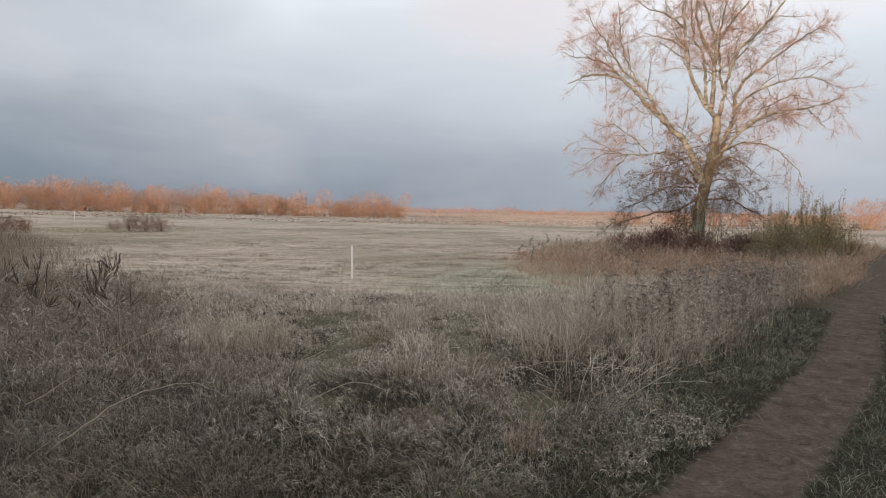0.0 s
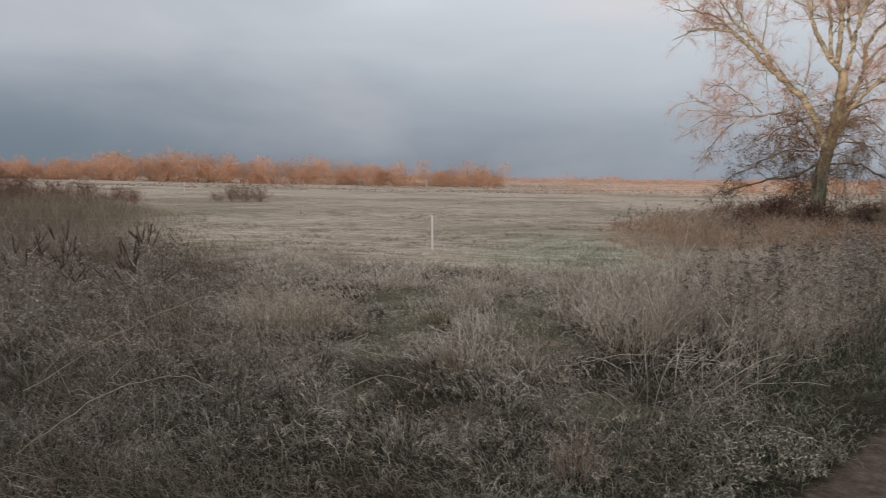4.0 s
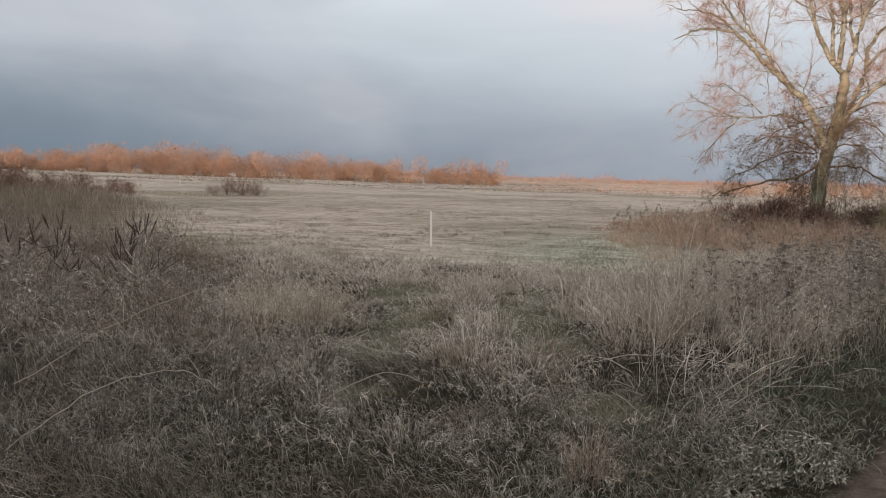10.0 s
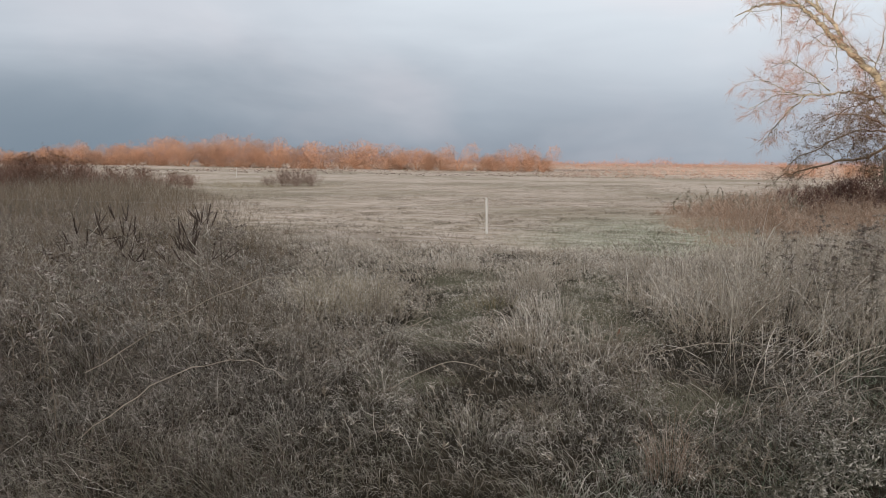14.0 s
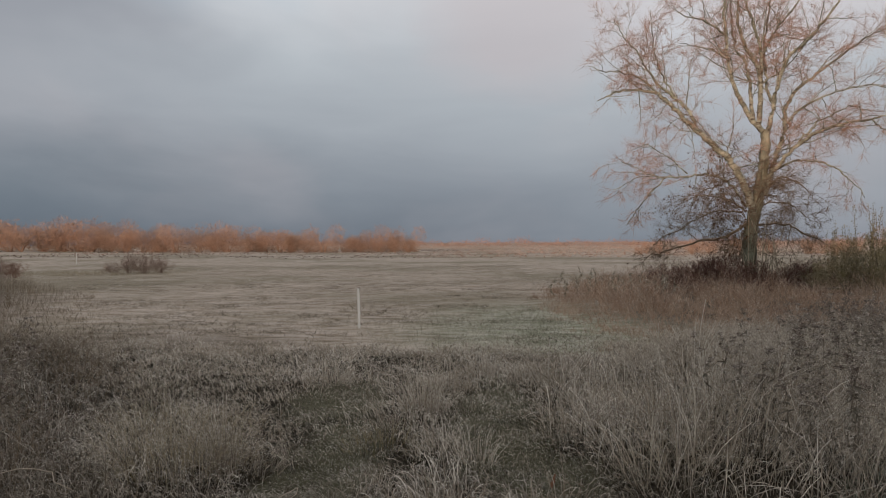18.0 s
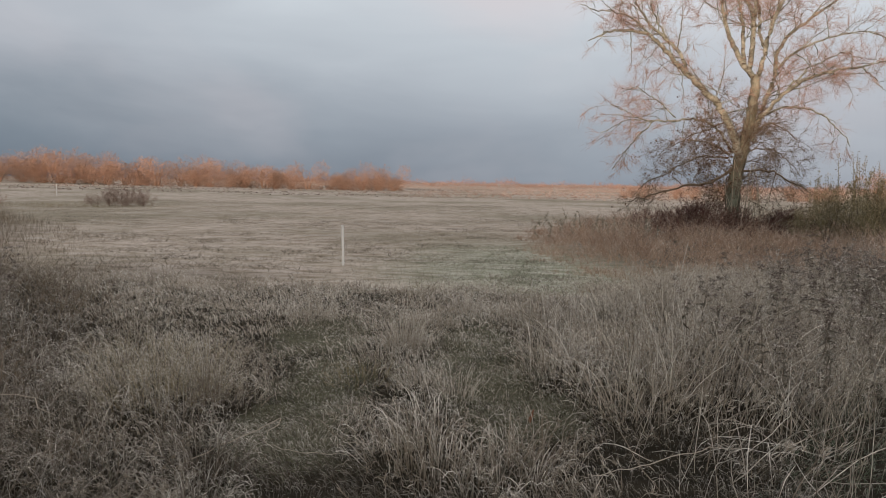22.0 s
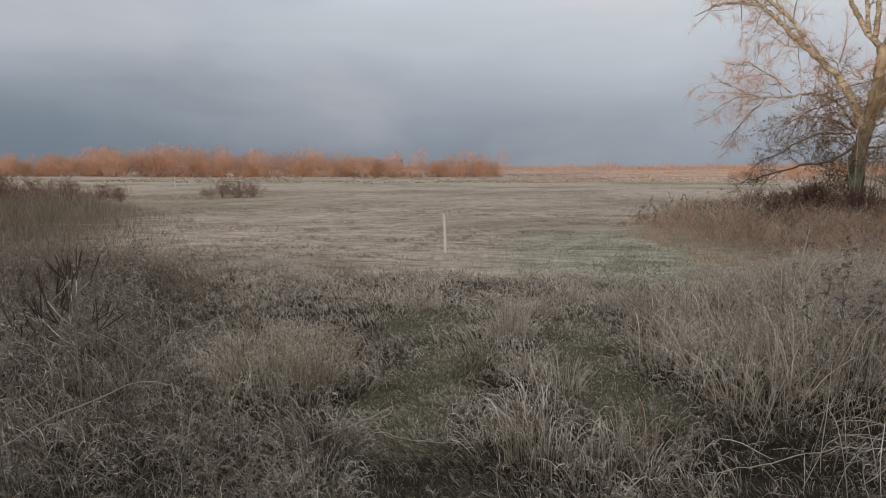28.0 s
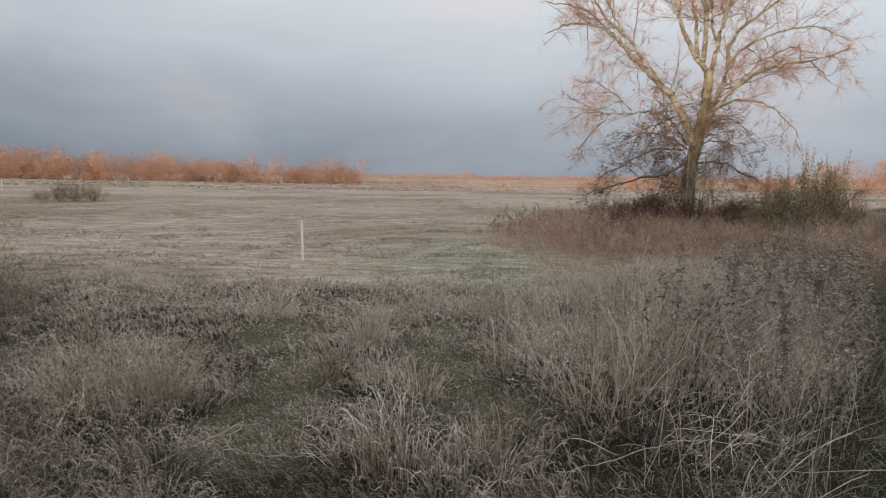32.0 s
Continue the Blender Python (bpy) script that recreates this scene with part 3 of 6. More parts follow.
def stand(cx, cy, per, spread, h, w, lean, curl, segs=4, head=0.0, headsize=0.014, twigs=0.0, own=0.35, brush=0.0, crinkle=0.07):
    """Stalks in clumps: each clump has its own height and its own lean. head: the share of stalks with seed heads; twigs: with side twigs."""
    m = len(cx)
    k = np.repeat(np.arange(m), per)
    n = len(k)
    x, y = cx[k] + rng.normal(0, spread, n), cy[k] + rng.normal(0, spread, n)
    hh = np.broadcast_to(h, m)[k] * rng.uniform(0.55, 1.08, n)
    way = (rng.uniform(0, 2 * math.pi, m))[k] + rng.normal(0, 0.9, n)
    tilt = np.abs(rng.normal(0, own, m))[k] * 0.6 + rng.uniform(*lean, n)
    v, f, t, tops = blades(x, y, gz(x, y) - 0.01, hh, rng.uniform(*w, n) * (1 + np.clip(y, 0, 30) / 20), tilt, rng.uniform(*curl, n), way, segs, None, crinkle)
    lots = [(v, f, t)]
    if twigs:
        mids = v.reshape(n, segs + 1, 2, 3).mean(2)
        pick = rng.uniform(0, 1, n) < twigs
        for j in (segs - 2, segs - 1, segs):
            p = mids[pick, j]
            lots.append(sprays(p, np.tile([0, 0, 0.9], (len(p), 1)), 0.15, float(np.mean(w)) * 0.8, 0.3, 2, 0.7)[0])
    if brush:
        mids = v.reshape(n, segs + 1, 2, 3).mean(2)
        pick = rng.uniform(0, 1, n) < brush
        a, b = mids[pick, segs - 1], mids[pick, segs]
        long = segs > 5
        for q in ((-0.4, 0.1, 0.55, 1.0) if long else (0.25, 0.5, 0.75, 1.0)):
            lots.append(sprays(a + (b - a) * q, unit(b - a), 0.06 if long else 0.045, 0.0055, 0.1, 2 if long else 3, 0.6)[0])
    if head:
        pick = rng.uniform(0, 1, n) < head
        lots.append(heads(tops[pick], rng.uniform(0.6, 1.4, int(pick.sum())) * headsize, 5, 1.8))
    return lots


def breadth(y):
    """Blades farther off are drawn a little broader, so that they stay whole."""
    return np.clip(y / 5.5, 0.75, 2.6)


def fan(cx, cy, r, h, n, w=(0.0022, 0.0040), lean=(0.02, 0.35), bend=(0.1, 1.5), segs=7, frill=0.35, tilt=0.0, way=0.0):
    """One clump: blades that spring from a patch of radius r, the outer ones leaning out, with an own tilt towards way."""
    a, q = rng.uniform(0, 2 * math.pi, n), np.sqrt(rng.uniform(0, 1, n))
    x, y = cx + np.cos(a) * q * r, cy + np.sin(a) * q * r
    out = rng.uniform(*lean, n) * (0.4 + q)
    ox, oy = np.cos(a) * out + math.cos(way) * tilt, np.sin(a) * out + math.sin(way) * tilt
    v, f, t, tops = hooks(x, y, h * rng.uniform(0.35, 1.12, n) * (1 - 0.55 * q * q), rng.uniform(*w, n) * breadth(y), np.hypot(ox, oy), rng.uniform(*bend, n), np.arctan2(oy, ox) + rng.normal(0, 0.35, n), segs)
    lots = [(v, f, t)]
    if frill:
        mids = v.reshape(n, segs + 1, 2, 3).mean(2)
        pick = rng.uniform(0, 1, n) < frill
        for j in range(segs // 2, segs + 1):
            p, d = mids[pick, j], unit(mids[pick, j] - mids[pick, j - 1])
            w2, f2, t2 = sprays(p, d, 0.024, 0.0024, 0.0, 2, 0.8)[0]
            lots.append((w2, f2, 0.6 + 0.4 * t2))
    return lots


def curled(cx, cy, per, spread, h, w, lean, bend, segs=6, frill=0.0, swirl=0.9):
    """Many small clumps of arching blades; each clump has a way of its own that its blades follow loosely."""
    n = len(cx) * per
    k = np.repeat(np.arange(len(cx)), per)
    x, y = cx[k] + rng.normal(0, spread, n), cy[k] + rng.normal(0, spread, n)
    hh = np.broadcast_to(h, len(cx))[k] * rng.uniform(0.45, 1.15, n)
    way = rng.uniform(0, 2 * math.pi, len(cx))[k] + rng.normal(0, swirl, n)
    v, f, t, tops = hooks(x, y, hh, rng.uniform(*w, n) * breadth(y), rng.uniform(*lean, n), rng.uniform(*bend, n), way, segs)
    lots = [(v, f, t)]
    if frill:
        mids = v.reshape(n, segs + 1, 2, 3).mean(2)
        pick = rng.uniform(0, 1, n) < frill
        for j in range(segs // 2, segs + 1):
            p, d = mids[pick, j], unit(mids[pick, j] - mids[pick, j - 1])
            w2, f2, t2 = sprays(p, d, 0.026, 0.0026, 0.0, 1, 0.8)[0]
            lots.append((w2, f2, 0.6 + 0.4 * t2))
    return lots


def grasses():
    def near_turf(x, y):
        return (in_margin(x, y) | (in_left(x, y) & (y < 9) & (x > -4))) & (rng.uniform(0, 1, len(x)) < np.clip(1.45 - y / 9.5, 0.16, 1) * np.clip(np.maximum(0.35 + 1.1 * lump(x, y, 4.7, 2.4), bare(x, y)), 0, 1) * (1 - 0.35 * hollow(x, y)))
    # the dense short turf under everything
    x, y = scatter(330000, -6, 4.5, 2.9, 15.6, near_turf)
    x2, y2 = scatter(90000, -2.2, 1.6, 4.2, 12.5, lambda x, y: in_margin(x, y) & (rng.uniform(0, 1, len(x)) < bare(x, y) * (1 - hollow(x, y)) * np.clip(1.5 - y / 12, 0.4, 1)))
    x, y = np.concatenate([x, x2]), np.concatenate([y, y2])
    g, low = bare(x, y), hollow(x, y)
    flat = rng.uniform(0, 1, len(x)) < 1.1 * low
    green = rng.uniform(0, 1, len(x)) < (1 - flat) * np.clip(0.08 + 0.62 * g + 0.38 * np.clip((6.3 - y) / 2, 0, 1) * lump(x, y, 2.1, 3.0), 0, 0.8)
    n = len(x)
    h = rng.uniform(0.045, 0.15, n) * (0.55 + 0.9 * lump(x, y, 2.3, 0.4)) * (1 - 0.56 * np.maximum(g, 0.8 * low)) * np.interp(y, [7, 9.5], [1.0, 0.65])
    w = rng.uniform(0.0022, 0.0042, n) * breadth(y)
    way = 6.28 * lump(x, y, 2.6, 5.0) + rng.normal(0, 0.55, n)
    v, f, t, _ = hooks(x, y, h, w, rng.uniform(0.1, 1.1, n), rng.uniform(0.2, 1.9, n), way, 3)
    v, f, t = v.reshape(n, -1, 3), f.reshape(n, 3, 4), t.reshape(n, -1)
    base = np.arange(8)[[0, 1, 3, 2, 2, 3, 5, 4, 4, 5, 7, 6]].reshape(1, 3, 4)
    # paler turf takes over with distance: the brighter far margin is put into colour
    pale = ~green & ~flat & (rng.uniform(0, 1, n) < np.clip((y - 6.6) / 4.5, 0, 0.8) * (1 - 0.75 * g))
    for name, pick, mat, label in (("short_grass", green, M_GREENTURF, "short grey-green grass rimed with frost in the trodden gaps"), ("far_pale_turf", pale, M_PALE, "low frosted turf, paler with distance to lighten the far margin"), ("hollow_grass", flat, M_DARKSTRAW, "short grass in darker brown tones in the hollows between the clumps"), ("matted_grass", ~green & ~pale & ~flat, M_TURF, "dense low matted straw-brown grass under hoar frost")):
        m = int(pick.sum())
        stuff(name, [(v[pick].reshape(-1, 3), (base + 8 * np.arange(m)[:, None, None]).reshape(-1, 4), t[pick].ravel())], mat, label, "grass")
    # arching dead grass in clumps
    cx, cy = scatter(2600, -5, 3.6, 3.2, 15.2, lambda x, y: in_margin(x, y) & (rng.uniform(0, 1, len(x)) < np.clip(1.35 - y / 16, 0.35, 1) * (0.15 + 1.1 * lump(x, y, 1.8, 0.7)) * (1 - 1.05 * np.maximum(bare(x, y), 0.85 * hollow(x, y)))))
    k = lump(cx, cy, 1.5, 0.7)
    h = (0.14 + 0.20 * k) * rng.uniform(0.6, 1.3, len(cx)) * np.clip(1.15 - 0.6 * bare(cx, cy), 0, 1)
    h *= np.interp(cy, [3, 5.2, 6.3, 8.2, 10, 14.5], [0.75, 0.8, 1.0, 0.85, 0.62, 0.5])
    # farther clumps get the paler straw, which brightens them by colour alone
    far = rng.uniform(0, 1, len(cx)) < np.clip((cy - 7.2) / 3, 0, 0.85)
    stuff("far_pale_grass", curled(cx[far], cy[far], 15, 0.12, h[far] * 0.85, (0.0022, 0.0040), (0.0, 0.9), (0.3, 2.0), 6, 0.22), M_PALE, "arching frosted grass in clumps, a paler copy that lightens the far margin", "grass")
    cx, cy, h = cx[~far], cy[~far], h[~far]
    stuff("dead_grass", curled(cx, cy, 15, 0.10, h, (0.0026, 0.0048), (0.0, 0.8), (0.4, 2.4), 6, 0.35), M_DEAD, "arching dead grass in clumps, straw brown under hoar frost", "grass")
    # upright frosted stalks with brush-like heads, scattered in the margin
    cx, cy = scatter(620, -4.5, 3.4, 4.6, 14.8, lambda x, y: in_margin(x, y) & (lump(x, y, 1.4, 2.6) > 0.35) & (bare(x, y) < 0.3))
    lots = stand(cx, cy, 6, 0.09, rng.uniform(0.12, 0.30, len(cx)), (0.0022, 0.0036), (0.0, 0.6), (0.0, 0.6), 5, 0.0, 0.010, 0.0, 0.5, 0.85, 0.035)
    stuff("frosted_stalks", lots, M_RIMED, "frosted grass stalks with brush-like heads", "grass")
    # the pale fringe where the margin meets the meadow
    cx, cy = scatter(2000, -9, 4.2, 10.0, 16.4, lambda x, y: (np.abs(y - field_edge(x) + 1.3) < 1.2 + 1.0 * lump(x, y, 1.3)) & (x > left_edge(y) - 1) & (x < weed_edge(y) + 0.2))
    stuff("pale_grass", curled(cx, cy, 17, 0.19, rng.uniform(0.05, 0.17, len(cx)) * (0.6 + 0.8 * lump(cx, cy, 1.6, 2.0)), (0.0022, 0.0038), (0.2, 1.2), (0.2, 1.6), 4), M_PALE, "pale frosted grass along the edge of the meadow", "grass")
    # green verge and the strip between the ruts
    x, y = scatter(190000, -3, 9, 1.2, 13, lambda x, y: ((track(x, y) > -1.95) & (track(x, y) < -0.50)) | ((track(x, y) > 0.06) & (track(x, y) < 1.3)) | ((track(x, y) > 1.85) & (track(x, y) < 3.6)))
    d = track(x, y)
    n = len(x)
    thin = rng.uniform(0, 1, n) < np.clip((np.abs(d + 0.27) - 0.30) / 0.2, 0.04, 1) * np.clip(1.3 - y / 16, 0.35, 1)
    x, y, n = x[thin], y[thin], int(thin.sum())
    v, f, t, _ = simple(x, y, rng.uniform(0.02, 0.085, n), rng.uniform(0.0022, 0.0042, n) * (1 + y / 14), (0.2, 1.2), (0.0, 1.0), 2)
    cx, cy = scatter(16000, -2, 8, 2.4, 12, lambda x, y: (np.abs(track(x, y) + 0.27) < 0.45) & (lump(x, y, 3.1, 7.0) * rng.uniform(0.3, 1.3, len(x)) > 0.55))
    stuff("earth_clods", [heads(np.stack([cx, cy, gz(cx, cy) + 0.006], 1), rng.uniform(0.004, 0.016, len(cx)) * np.clip(cy / 6, 0.8, 1.6), 4, 0.6)], M_CLOD, "small clods and crumbs of bare earth on the track", "earth")
    stuff("verge_grass", [(v, f, t)], M_GREEN, "low green grass lightly frosted beside the track", "grass")
    cx, cy = scatter(150, -2, 6, 3.5, 9, lambda x, y: (track(x, y) > -1.9) & (track(x, y) < -0.6))
    stuff("verge_tufts", curled(cx, cy, 16, 0.09, rng.uniform(0.07, 0.20, len(cx)), (0.0020, 0.0034), (0.1, 1.0), (0.3, 1.8), 5, 0.3), M_DEAD, "small rimed tufts of dead grass in the green verge", "grass")
    x, y = scatter(70000, -6, 4.4, 13.2, 28, lambda x, y: (y > field_edge(x) - 0.6) & (x < weed_edge(y) + 0.1) & (((x - 1.6) / 2.4) ** 2 + ((y - 17.6) / 4.6) ** 2 + 1.3 * (lump(x, y * 1.5, 1.4, 3.0) - 0.5) + 0.5 * rng.normal(0, 1, len(x)) < 0.9))
    n = len(x)
    v, f, t, _ = simple(x, y, rng.uniform(0.03, 0.09, n), rng.uniform(0.005, 0.009, n), (0.3, 1.4), (0.0, 0.8), 2)
    stuff("green_grass", [(v, f, t)], M_GREENER, "greener frosted patch of the grazed meadow", "grass")
    x, y = scatter(16000, -9, 8, -7, 2.4, lambda x, y: ((np.abs(track(x, y) + 0.27) > 0.42) & (np.abs(track(x, y) - 1.55) > 0.36)))
    n = len(x)
    v, f, t, _ = simple(x, y, rng.uniform(0.03, 0.10, n), rng.uniform(0.005, 0.010, n), (0.2, 1.2), (0.0, 1.0), 2)
    stuff("trackside_grass", [(v, f, t)], M_SHORT, "low frosted grass beside the farm track", "grass")
    # the grazed meadow: low tussocks in rows, thinning into the distance
    x = rng.uniform(-1, 1, 220000)
    y = 13.0 + 47 * rng.uniform(0, 1, 220000) ** 1.6
    x = -0.06 * y + x * (0.62 * y)
    ok = (y > field_edge(x) - 0.4) & (x < weed_edge(y) + 0.2) & (x > left_edge(y) - 0.5)
    ok &= rng.uniform(0, 1, len(x)) > 0.75 * np.exp(-((x + 6.2) / 3.2) ** 2 - ((y - 15.2) / 1.5) ** 2)
    ok &= lump(x * 0.55, y * 1.5, 1.1, 1.3) * 0.6 + lump(x, y, 0.35, 4.0) * 0.4 > rng.uniform(0.05, 0.75, len(x))
    x, y = x[ok], y[ok]
    n = len(x)
    v, f, t, _ = simple(x, y, rng.uniform(0.02, 0.065, n) * (0.6 + 0.9 * lump(x * 0.5, y * 1.6, 1.1, 1.3)), rng.uniform(0.005, 0.009, n) * (y / 15), (0.3, 1.4), (0.0, 0.8), 2)
    cx = rng.uniform(-1, 1, 2600)
    cy = 13.5 + 22 * rng.uniform(0, 1, 2600) ** 1.4
    cx = -0.06 * cy + cx * 0.6 * cy
    ok = (cy > field_edge(cx)) & (cx < weed_edge(cy)) & (cx > left_edge(cy)) & (lump(cx * 0.35, cy * 1.6, 1.1, 1.3) > 0.50)
    tuss = tufted(cx[ok], cy[ok], 26, 0.42, rng.uniform(0.05, 0.13, int(ok.sum())), (0.006, 0.011), (0.7, 1.8), (0.1, 1.0), 3)[:3]
    stuff("tussocks", [tuss], M_MAT, "low brown tussocks in the frosty meadow", "grass")
    stuff("meadow_grass", [(v, f, t)], M_FIELD, "short grazed meadow grass white with frost", "grass")


def weeds():
    def off(x, y):
        return x - weed_edge(y) + 0.8 * (lump(x, y, 1.5, 6.0) - 0.5) + 0.3 * np.sin(2.3 * y)

    # tall pale grass in the bank beside the track
    cx, cy = scatter(5200, 0.6, 11, 5.6, 15.5, lambda x, y: (off(x, y) > 0) & (track(x, y) < bank_foot(y) - 0.5) & (x < weed_edge(y) + 5.0) & (rng.uniform(0, 1, len(x)) < np.clip(1.3 - y / 17, 0.3, 1) * (0.25 + lump(x, y, 1.9, 2.2)) * (1 - hollow(x, y))))
    some = rng.uniform(0, 1, len(cx)) < np.interp(cy, [7.4, 8.0, 9.5, 11], [0.4, 0.6, 0.7, 1.0])
    cx, cy = cx[some], cy[some]
    e = np.clip(off(cx, cy) / 1.2, 0.38, 1) * np.clip((bank_foot(cy) - track(cx, cy) + 0.4) / 1.2, 0.45, 1) * np.interp(cy, [6, 8, 12, 14, 15.5], [0.8, 1.0, 0.95, 0.75, 0.5])
    h = (0.42 + 0.46 * rng.uniform(0, 1, len(cx))) * e
    lots = stand(cx, cy, 14, 0.13, h, (0.0021, 0.0034), (0.0, 0.30), (0.0, 0.35), 6, 0.0, 0.013, 0.10, 0.35, 1.0, 0.028)
    stuff("tall_grass", lots, M_PLUME, "tall pale dead grass with frosted seed heads", "grass")
    cx, cy = scatter(330, 0.9, 6, 5.8, 13, lambda x, y: (off(x, y) > -0.25) & (track(x, y) < bank_foot(y) - 0.3) & (rng.uniform(0, 1, len(x)) < np.clip(1.4 - y / 12, 0.2, 1)))
    lots = curled(cx, cy, 14, 0.13, rng.uniform(0.28, 0.62, len(cx)), (0.0022, 0.0038), (0.1, 0.9), (0.2, 1.9), 7, 0.4)
    stuff("bank_grass", lots, M_DEAD, "arching dead grass leaning out of the bank", "grass")
    # grey-brown twiggy stalks between them and along the track
    cx, cy = scatter(2600, 0.8, 16, 5.3, 24, lambda x, y: (off(x, y) > 0.2) & (track(x, y) < bank_foot(y)) & (track(x, y) > -2.6 - 0.9 * lump(x, y, 1.0, 9.0)) & (rng.uniform(0, 1, len(x)) < np.clip(1.2 - y / 24, 0.3, 1)))
    h = rng.uniform(0.40, 0.92, len(cx)) * np.clip((bank_foot(cy) - track(cx, cy) + 0.35) / 0.7, 0.35, 1)
    lots = stand(cx, cy, 8, 0.14, h, (0.0024, 0.0040), (0.0, 0.35), (0.0, 0.3), 5, 0.5, 0.012, 0.5, 0.35, 0.0, 0.035)
    stuff("grey_weeds", lots, M_GREY, "withered grey-brown weed stalks along the track", "weeds")
    # straws fallen out of the bank, crossing each other
    cx, cy = scatter(270, 0.7, 5, 5.4, 11, lambda x, y: (off(x, y) > -0.8) & (off(x, y) < 0.6) & (track(x, y) < bank_foot(y) - 0.05) & (bare(x, y) < 0.5))
    lots = curled(cx, cy, 8, 0.18, rng.uniform(0.30, 0.75, len(cx)), (0.0030, 0.0052), (0.15, 1.35), (-0.2, 0.9), 6, 0.6, 1.6)
    lots += curled(cx, cy, 3, 0.16, rng.uniform(0.2, 0.42, len(cx)), (0.0022, 0.0036), (0.2, 1.0), (0.8, 2.6), 7, 0.4)
    lots = [(v, f, 0.25 + 0.75 * t) for v, f, t in lots]
    stuff("bent_straw", lots, M_RIMED, "bent pale straws fallen over at the foot of the bank", "grass")
    # russet growth round the tree
    cx, cy = scatter(9500, 0.5, 24, 14.3, 36, lambda x, y: (off(x, y) > 0) & (track(x, y) < -1.0) & (rng.uniform(0, 1, len(x)) < np.clip(1.4 - y / 32, 0.3, 1) * (0.12 + 1.1 * lump(x, y, 1.4, 3.3)) * np.clip(0.5 + off(x, y) / 1.5, 0.4, 1)))
    h = rng.uniform(0.15, 0.85, len(cx)) * (0.45 + 0.9 * lump(cx, cy, 1.7, 5.5)) * np.clip(off(cx, cy) / 2.4, 0.35, 1) * np.clip(0.62 + (cy - 16) / 14, 0.6, 1.35)
    lots = stand(cx, cy, 10, 0.14, h, (0.0032, 0.0060), (0.0, 0.7), (0.0, 0.7), 3, 0.45, 0.026, 0.45, 0.5, 0.0, 0.06)
    stuff("russet_weeds", lots, M_RUSSET, "russet withered weeds and dry grass round the tree", "weeds")

    # the tall stand on the other side
    def inn(x, y):
        return left_edge(y) - x + 0.9 * (lump(x, y, 1.4, 8.0) - 0.5)
    cx, cy = scatter(5600, -14, -0.7, 1.8, 16, lambda x, y: (inn(x, y) > 0) & (track(x, y) < -0.6) & (x > -1.25 * y - 3) & (rng.uniform(0, 1, len(x)) < np.clip(1.25 - y / 17, 0.3, 1) * (0.25 + 0.9 * lump(x, y, 1.6, 1.1))))
    h = rng.uniform(0.24, 0.64, len(cx)) * np.clip(inn(cx, cy) / 2.0, 0.38, 1) * np.interp(cy, [2, 5, 7, 12], [0.75, 0.95, 1.0, 0.8])
    # darker stands near, paler ones far: the foreground's falloff in brightness is painted in
    far = rng.uniform(0, 1, len(cx)) < np.interp(cy, [5.5, 6.5, 9.0], [0.0, 0.5, 0.85])
    lots = stand(cx[~far], cy[~far], 8, 0.15, h[~far], (0.0020, 0.0036), (0.0, 0.75), (0.0, 0.6), 5, 0.35, 0.010, 0.30, 0.5, 0.35, 0.04)
    pale = stand(cx[far], cy[far], 8, 0.15, h[far], (0.0020, 0.0036), (0.0, 0.75), (0.0, 0.6), 5, 0.35, 0.010, 0.30, 0.5, 0.6, 0.04)
    stuff("far_pale_weeds", pale, M_GREY, "grey-brown frosted weeds, a paler copy that lightens the distance", "weeds")
    stuff("brown_weeds", lots, M_BROWN, "dense brown withered weeds lightly frosted", "weeds")
    cx, cy = scatter(1000, -6, -0.75, 3.0, 11, lambda x, y: (inn(x, y) > -0.25) & (x > -0.9 * y) & (rng.uniform(0, 1, len(x)) < np.clip(1.5 - y / 9, 0.2, 1)))
    lots = curled(cx, cy, 13, 0.15, rng.uniform(0.22, 0.62, len(cx)) * np.interp(cy, [3, 5, 7], [0.6, 0.8, 1.0]), (0.0026, 0.0052), (0.0, 0.9), (0.4, 2.8), 7, 0.40, 1.2)
    v, f, t = merged(lots)
    # nearer blades take a darker copy of the straw to dim the foreground
    near = v[f[:, 0], 1] < 6.0
    stuff("far_arching_grass", [(v, f[~near], t)], M_DEAD, "arching rimed grass among the weeds, in the paler tones used farther off", "grass")
    stuff("near_dim_grass", [(v, f[near], t)], M_DARKSTRAW, "arching dead grass among the weeds, lightly rimed, its tones darkened for the dim foreground", "grass")
    # long bent straws lying across the weeds
    cx, cy = scatter(170, -5, -0.6, 3.2, 8.5, lambda x, y: (inn(x, y) > -0.1) & (x > -0.9 * y))
    lots = curled(cx, cy, 3, 0.2, rng.uniform(0.45, 0.95, len(cx)), (0.0022, 0.0036), (0.3, 1.1), (-0.3, 0.5), 7, 0.3, 2.0)
    stuff("fallen_straw", lots, M_DEAD, "long pale straws leaning across the weeds", "grass")
    cx, cy = scatter(1100, -13, -2.6, 6.3, 15, lambda x, y: (inn(x, y) > 0.1) & (x > -1.25 * y - 3))
    lots = stand(cx, cy, 7, 0.14, rng.uniform(0.26, 0.66, len(cx)), (0.0024, 0.0040), (0.0, 0.4), (0.0, 0.4), 4, 0.55, 0.016, 0.3, 0.3, 0.25)
    stuff("seedy_grass", lots, M_PASTURE, "beige withered grass and seed heads among the weeds", "grass")
    # rough pasture behind that stand
    x, y = scatter(60000, -48, -5, 13, 46, lambda x, y: (x < left_edge(y) + 1.5 * (lump(x, y, 0.6) - 0.5)) & (x > -1.3 * y - 2))
    n = len(x)
